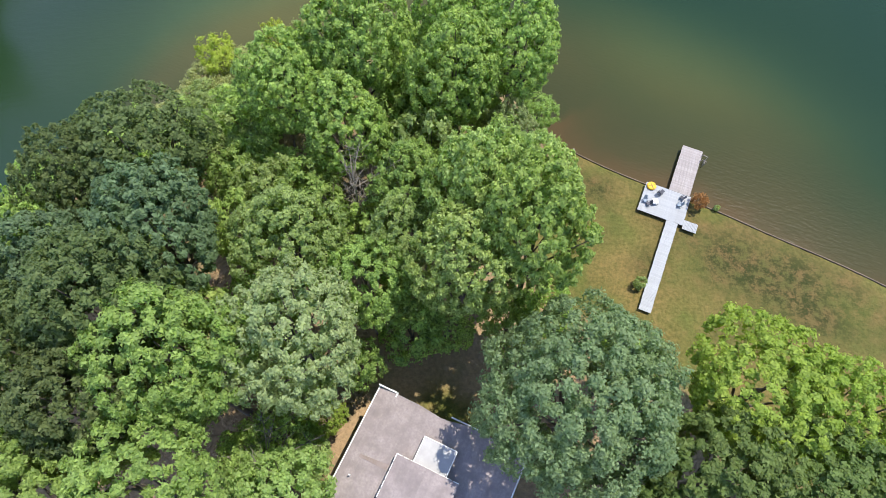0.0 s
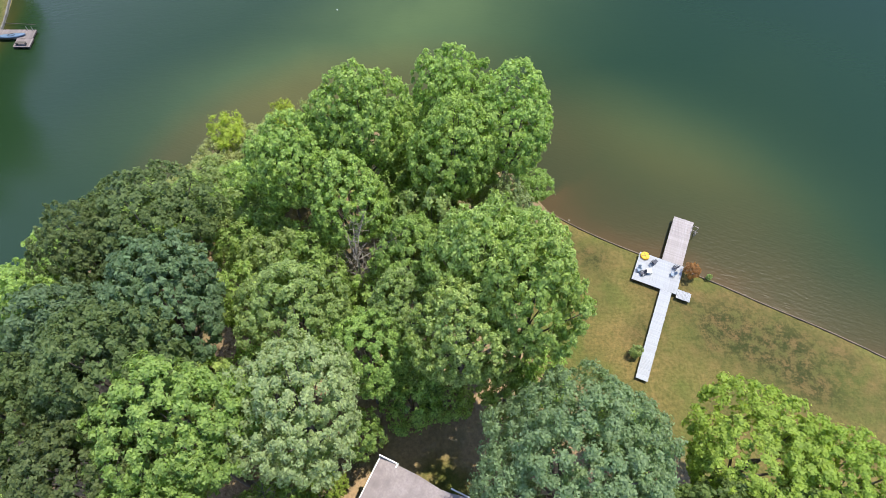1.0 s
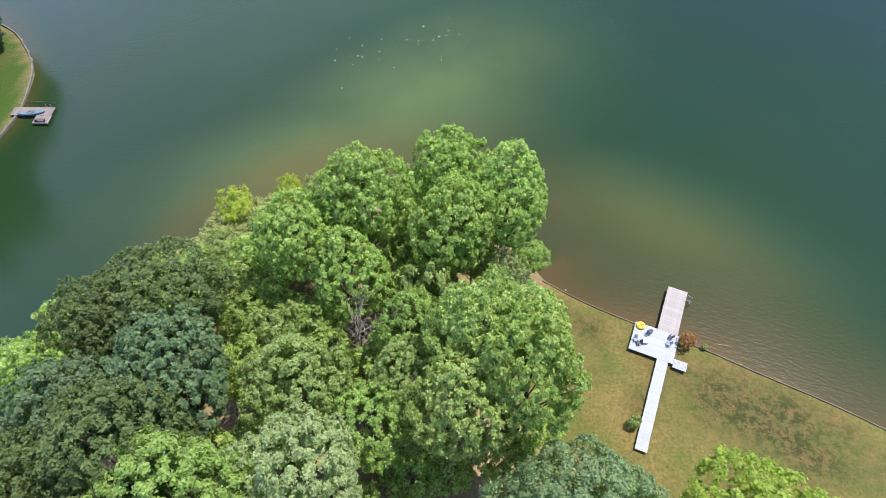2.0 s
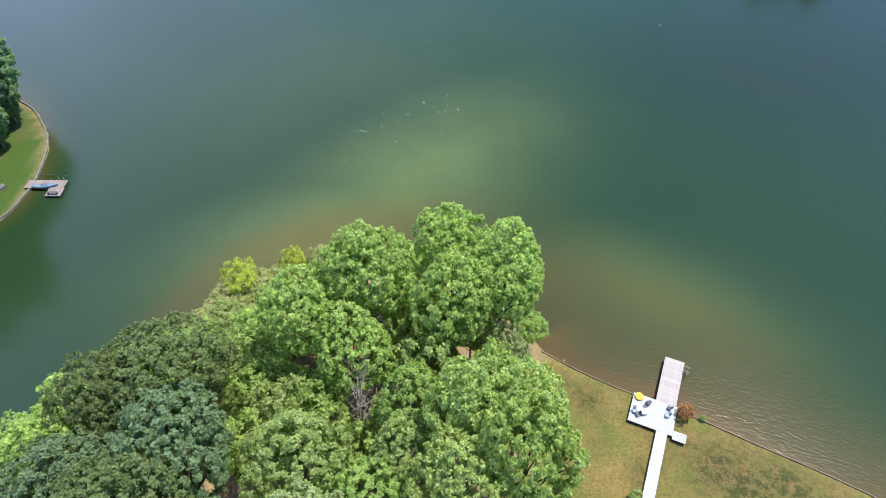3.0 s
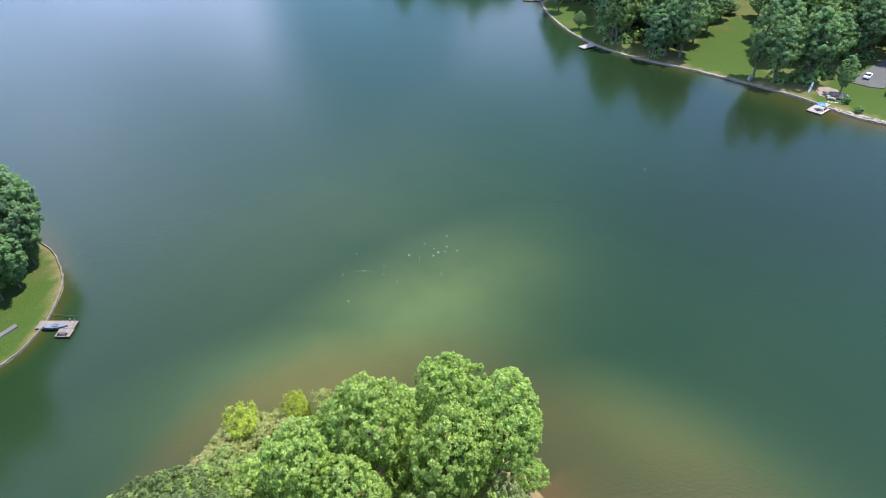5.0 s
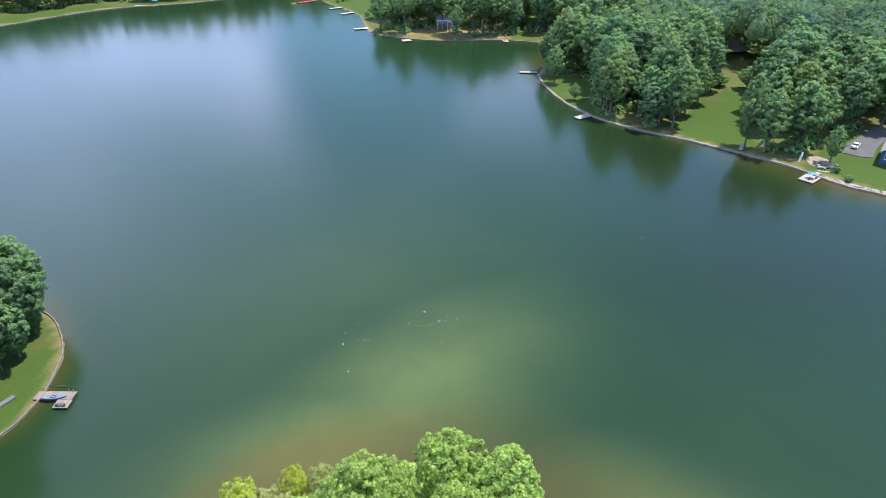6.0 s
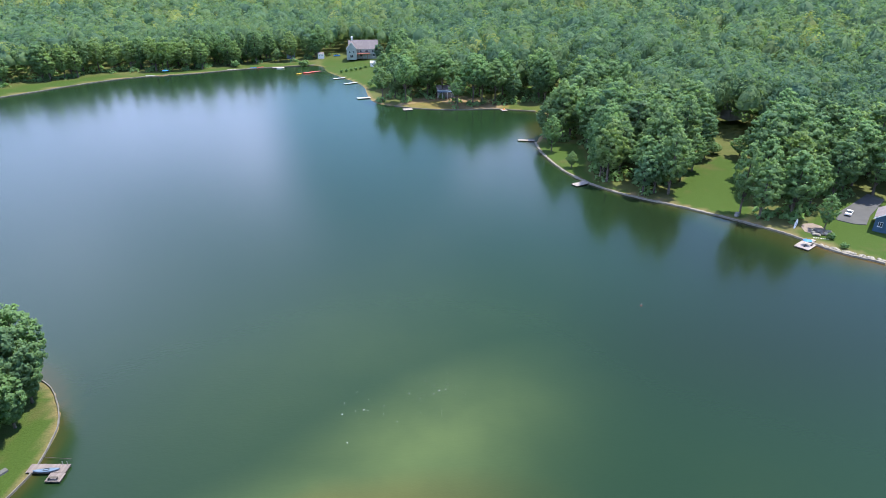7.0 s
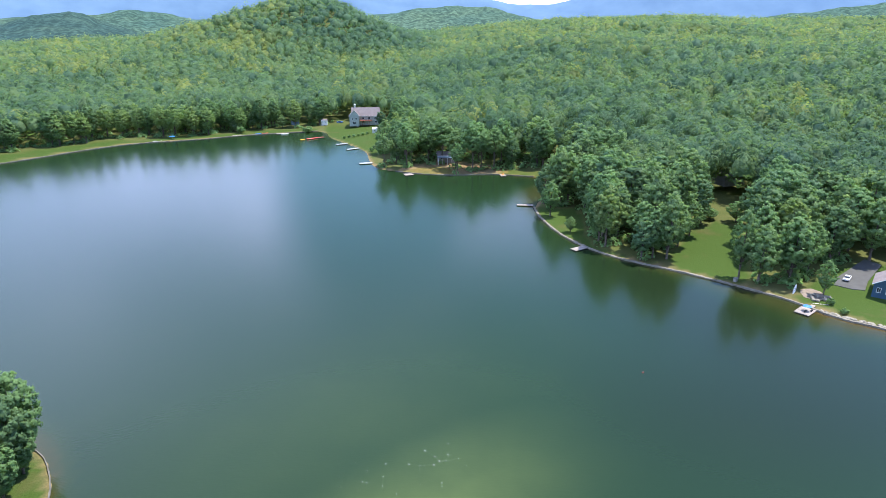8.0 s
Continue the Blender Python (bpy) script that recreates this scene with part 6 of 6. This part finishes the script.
def gable_house(name, m, w, d, wall, rise, wall_mat, roof_mat, label, windows=(), eave=0.5, ridge="x"):
    """A house with gabled walls, two roof slopes, white trim and windows in its front (towards -y)."""
    ob = empty(name, m, label, "house")
    bm = boxed(-w / 2, w / 2, -d / 2, d / 2, -1.5, wall)
    part("wall", bm, wall_mat, ob)
    for s in (-1, 1):
        g = bmesh.new()
        if ridge == "x":
            tri = [(s * (w / 2 - 0.15), -d / 2, wall), (s * (w / 2 - 0.15), d / 2, wall), (s * (w / 2 - 0.15), 0, wall + rise)]
            vs = [[g.verts.new((x + o, y, z)) for x, y, z in tri] for o in (-0.15, 0.15)]
        else:
            tri = [(-w / 2, s * (d / 2 - 0.15), wall), (w / 2, s * (d / 2 - 0.15), wall), (0, s * (d / 2 - 0.15), wall + rise)]
            vs = [[g.verts.new((x, y + o, z)) for x, y, z in tri] for o in (-0.15, 0.15)]
        g.faces.new(vs[0])
        g.faces.new(vs[1][::-1])
        for i in range(3):
            j = (i + 1) % 3
            g.faces.new((vs[0][i], vs[0][j], vs[1][j], vs[1][i]))
        bmesh.ops.recalc_face_normals(g, faces=g.faces)
        part("gable", g, wall_mat, ob)
        half = d / 2 if ridge == "x" else w / 2
        e = eave * rise / half
        if ridge == "x":
            c = [(-w / 2 - eave, s * (half + eave), wall - e), (w / 2 + eave, s * (half + eave), wall - e), (w / 2 + eave, 0, wall + rise), (-w / 2 - eave, 0, wall + rise)]
            part("fascia", boxed(-w / 2 - eave, w / 2 + eave, s * (half + eave) - 0.05, s * (half + eave) + 0.05, wall - e - 0.1, wall - e + 0.2), TRIM, ob)
        else:
            c = [(s * (half + eave), -d / 2 - eave, wall - e), (s * (half + eave), d / 2 + eave, wall - e), (0, d / 2 + eave, wall + rise), (0, -d / 2 - eave, wall + rise)]
            bar = bmesh.new()
            y = -d / 2 - eave
            solid(bar, [(s * (half + eave), y - 0.06, wall - e + 0.26), (s * (half + eave), y, wall - e + 0.26), (0, y, wall + rise + 0.26), (0, y - 0.06, wall + rise + 0.26)], 0.3)
            part("fascia", bar, TRIM, ob)
        lift = [(x, y, z + 0.2) for x, y, z in c]
        part("roof", solid(bmesh.new(), lift, 0.2), roof_mat, ob)
    for x, z, a, b in windows:
        window(ob, x, -d / 2, z, a, b, 180)
    return ob


villa = gable_house("house", pose(-63.0, 511.0, 3.6, 0, 0, 6), 22, 12, 6.2, 5.6, SIDING, GREYROOF, "large sage-green house with grey roof and red deck above a lawn",
                    [(-2, 4.2, 1.6, 1.6), (2.5, 4.2, 2.2, 1.8), (7.5, 4.2, 1.6, 1.6), (-2, 1.2, 1.8, 2.0), (8, 1.2, 1.6, 1.6)])
wing = gable_house("house_wing", pose(-9.0, -7.0, 0), 7.5, 8, 6.8, 4.4, SIDING, GREYROOF, "", [(-1.5, 4.4, 1.3, 1.6), (1.5, 4.4, 1.3, 1.6), (0, 1.2, 2.4, 2.0)], ridge="y")
for piece in list(wing.children):
    piece.parent = villa
    piece.matrix_basis = wing.matrix_basis @ piece.matrix_basis
bpy.data.objects.remove(wing)
part("balcony", boxed(-4.8, 5.0, -9.4, -6.02, 2.5, 2.75), REDWOOD, villa, "red wooden deck")
for k in range(6):
    part("balcony_post", boxed(-4.7 + k * 1.9, -4.5 + k * 1.9, -9.3, -9.1, -1.2, 2.5), REDWOOD, villa)
for k in range(14):
    part("baluster", boxed(-4.7 + k * 0.74, -4.62 + k * 0.74, -9.38, -9.3, 2.75, 3.7), REDWOOD, villa)
part("railing", boxed(-4.8, 5.0, -9.4, -9.28, 3.7, 3.8), REDWOOD, villa)
part("chimney", boxed(-9.2, -8.0, 0, 1.2, 8, 13.4), TRIM, villa)
dome = bmesh.new()
bmesh.ops.create_uvsphere(dome, u_segments=14, v_segments=8, radius=0.9, matrix=pose(-8.6, 0.6, 13.9))
part("cupola", dome, TRIM, villa, "round white cupola")

gable_house("house", pose(140.9, 176.2, 1.7, 0, 0, -38), 13, 10, 3.4, 4.2, BLUESIDING, GREYROOF, "deep blue lakeside house with grey roof and white trim",
            [(4.6, 1.5, 1.6, 1.9), (2.2, 1.5, 1.6, 1.9), (-2.4, 1.5, 1.4, 1.6), (0, 4.9, 1.5, 1.3), (-4.9, 1.5, 1.2, 1.5)], ridge="y")
gable_house("cabin", pose(2.0, 370.0, 2.6, 0, 0, 4), 11, 7, 3.2, 1.8, CONCRETE, GREYROOF, "grey cabin half hidden behind lakeside trees", [(-3, 1.5, 1.4, 1.3), (3, 1.5, 1.4, 1.3)])
porch = empty("porch", pose(1.0, 364.6, 2.4, 0, 0, 4), "pale blue-roofed open porch before the cabin", "porch")
part("roof", solid(bmesh.new(), [(-4.2, -1.6, 2.6), (4.2, -1.6, 2.6), (4.2, 1.6, 3.1), (-4.2, 1.6, 3.1)], 0.15), SKYBLUE, porch)
for x in (-4.0, -1.4, 1.4, 4.0):
    part("post", boxed(x - 0.1, x + 0.1, -1.5, -1.3, -1.5, 2.4), TRIM, porch)
gable_house("house", pose(137.0, 292.0, 9.0, 0, 0, 20), 12, 8, 3.4, 2.4, CONCRETE, GREYROOF, "grey house almost hidden in the woods", [(-3, 1.7, 1.4, 1.3), (3, 1.7, 1.4, 1.3)])
gable_house("shed", pose(-52.0, 474.0, 1.8, 0, 0, 5), 3.6, 3.0, 2.4, 1.0, TRIM, TRIM, "small white garden shed on the lawn", [(0, 1.4, 0.8, 0.8)], 0.2)
gable_house("shed", pose(-97, 512, 2.4, 0, 0, 5), 4.6, 3.0, 2.6, 0.9, TRIM, GREYROOF, "white outbuilding beside the far lawn", [(-1.2, 1.4, 0.8, 0.8), (1.0, 1.4, 0.8, 0.8)], 0.2)
gable_house("shed", pose(-121, 512, 2.6, 0, 0, 10), 6.0, 4.0, 3.2, 1.4, SKYBLUE, GREYROOF, "pale blue shed at the wood's edge", [(0, 1.6, 1.0, 0.9)], 0.2)


def car(name, m, paint, label, long=4.6, wide=1.8):
    """A saloon car: body, cabin glass, lamps and wheels."""
    ob = empty(name, m, label, "car", "parked cars")
    side = [(-0.5, 0.28), (-0.5, 0.72), (-0.42, 0.86), (-0.28, 0.92), (0.22, 0.92), (0.44, 0.80), (0.5, 0.62), (0.5, 0.28)]
    bm = bmesh.new()
    rows = [[bm.verts.new((x * long, y * wide / 2 * (0.94 if z > 0.8 else 1), z)) for x, z in side] for y in (-1, 1)]
    n = len(side)
    bm.faces.new(rows[0])
    bm.faces.new(rows[1][::-1])
    for i in range(n):
        bm.faces.new((rows[0][i], rows[0][(i + 1) % n], rows[1][(i + 1) % n], rows[1][i]))
    bmesh.ops.recalc_face_normals(bm, faces=bm.faces)
    bmesh.ops.bevel(bm, geom=list(bm.edges), offset=0.05, segments=2, affect="EDGES")
    part("body", bm, paint, ob)
    top = [(-0.33, 0.9), (-0.2, 1.4), (0.08, 1.42), (0.24, 0.9)]
    for nm, mat, sh, lift in (("windows", GLASS, 0.88, 0.0), ("roof", paint, 0.70, 0.03)):
        bm = bmesh.new()
        prof = top if nm == "windows" else [(-0.205, 1.36), (-0.19, 1.43), (0.07, 1.45), (0.09, 1.38)]
        rows = [[bm.verts.new((x * long, y * wide / 2 * (sh if z < 1.2 else 0.74), z)) for x, z in prof] for y in (-1, 1)]
        bm.faces.new(rows[0])
        bm.faces.new(rows[1][::-1])
        for i in range(4):
            bm.faces.new((rows[0][i], rows[0][(i + 1) % 4], rows[1][(i + 1) % 4], rows[1][i]))
        bmesh.ops.recalc_face_normals(bm, faces=bm.faces)
        part("cabin_glass" if nm == "windows" else "roof", bm, mat, ob)
    for x in (-0.31, 0.31):
        for y in (-1, 1):
            w = part("wheel", rod(bmesh.new(), (x * long, y * (wide / 2 - 0.2), 0.33), (x * long, y * (wide / 2 + 0.01), 0.33), 0.33, sides=20), RUBBER, ob)
            part("rim", rod(bmesh.new(), (x * long, y * (wide / 2 - 0.1), 0.33), (x * long, y * (wide / 2 + 0.02), 0.33), 0.2, sides=14), STEEL, w)
    for y in (-0.62, 0.62):
        part("headlight", boxed(long * 0.49, long * 0.505, y - 0.2, y + 0.2, 0.6, 0.74), TRIM, ob)
        part("tail_light", boxed(-long * 0.505, -long * 0.49, y - 0.2, y + 0.2, 0.62, 0.78), RED, ob)


zc = float(land_height(np.array([[132.6, 188.4]]))[0])
car("car", pose(132.6, 188.4, zc + 0.20, 0, 0, 48), CARWHITE, "white saloon car parked on the driveway")
zt = float(land_height(np.array([[-86.0, 522.0]]))[0])
car("car", pose(-86.0, 522.0, zt + 0.02, 0, 0, 20), BLUE, "blue car parked beside the large house", 5.2, 2.0)
drive = [(126.5, 184.9), (130.1, 181.3), (133.4, 180.2), (138.2, 186.4), (150.0, 198.0), (147.5, 203.5), (136.2, 194.6), (130.0, 190.0)]
dz = land_height(np.array(drive))
bm = bmesh.new()
solid(bm, [(x, y, z + 0.2) for (x, y), z in zip(drive, dz)], 0.9)
me = bpy.data.meshes.new("road")
bm.to_mesh(me)
bm.free()
me.materials.append(ASPHALT)
tagged(new("road", me), "grey asphalt driveway beside the blue house", "driveway", kind="structure")
ob = empty("pump_box", pose(96.2, 188.6, 0.6, 0, 0, 40), "small grey concrete pump box on the bank", "box")
part("box", boxed(-0.7, 0.7, -0.5, 0.5, -0.3, 0.9, bevel=0.04), CONCRETE, ob)
part("lid", boxed(-0.78, 0.78, -0.58, 0.58, 0.9, 1.0, bevel=0.02), CONCRETE, ob)
pole = empty("bird_house", pose(-48.5, 452.0, 1.5), "white bird house on a tall pole on the lawn", "bird house")
part("pole", rod(bmesh.new(), (0, 0, -0.5), (0, 0, 6.0), 0.09), STEEL, pole)
part("box", boxed(-0.7, 0.7, -0.5, 0.5, 6.0, 7.1, bevel=0.05), TRIM, pole)

patio_mat = worn("patio_gravel", (0.23, 0.185, 0.15), (0.16, 0.125, 0.10), 0.8, 5.0, 0.95)
edge = [(112.9, 180.2), (112.0, 176.2), (113.4, 174.6), (116.8, 174.6), (119.0, 177.0), (119.4, 180.2), (117.8, 182.6), (114.6, 182.2)]
bm = bmesh.new()
solid(bm, [(x, y, float(z) + 0.07) for (x, y), z in zip(edge, land_height(np.array(edge)))], 0.6)
me = bpy.data.meshes.new("patio")
bm.to_mesh(me)
bm.free()
me.materials.append(patio_mat)
tagged(new("patio", me), "pale gravel patio with stones under the bank trees", "patio", kind="structure")
slab_mat = worn("pale_stepping_stone", (0.50, 0.48, 0.43), (0.36, 0.34, 0.30), 1.5, 9.0, 0.9)
for k in range(7):
    q = random.Random(k + 300)
    x, y = 112.4 + 0.62 * k, 171.6 - 0.16 * k + q.uniform(-0.12, 0.12)
    z = float(land_height(np.array([[x, y]]))[0])
    bm = prism(bmesh.new(), [((0.30 + q.uniform(-0.06, 0.06)) * math.cos(a * math.pi / 4), (0.24 + q.uniform(-0.05, 0.05)) * math.sin(a * math.pi / 4)) for a in range(8)], -0.08, 0.07)
    me = bpy.data.meshes.new("stepping_stone")
    bm.to_mesh(me)
    bm.free()
    me.materials.append(slab_mat)
    ob = new("stepping_stone", me)
    ob.matrix_basis = pose(x, y, z + 0.02, 0, 0, k * 31)
    tagged(ob, "flat pale stepping stone in the lawn by the bank", "stone", "stepping stones")
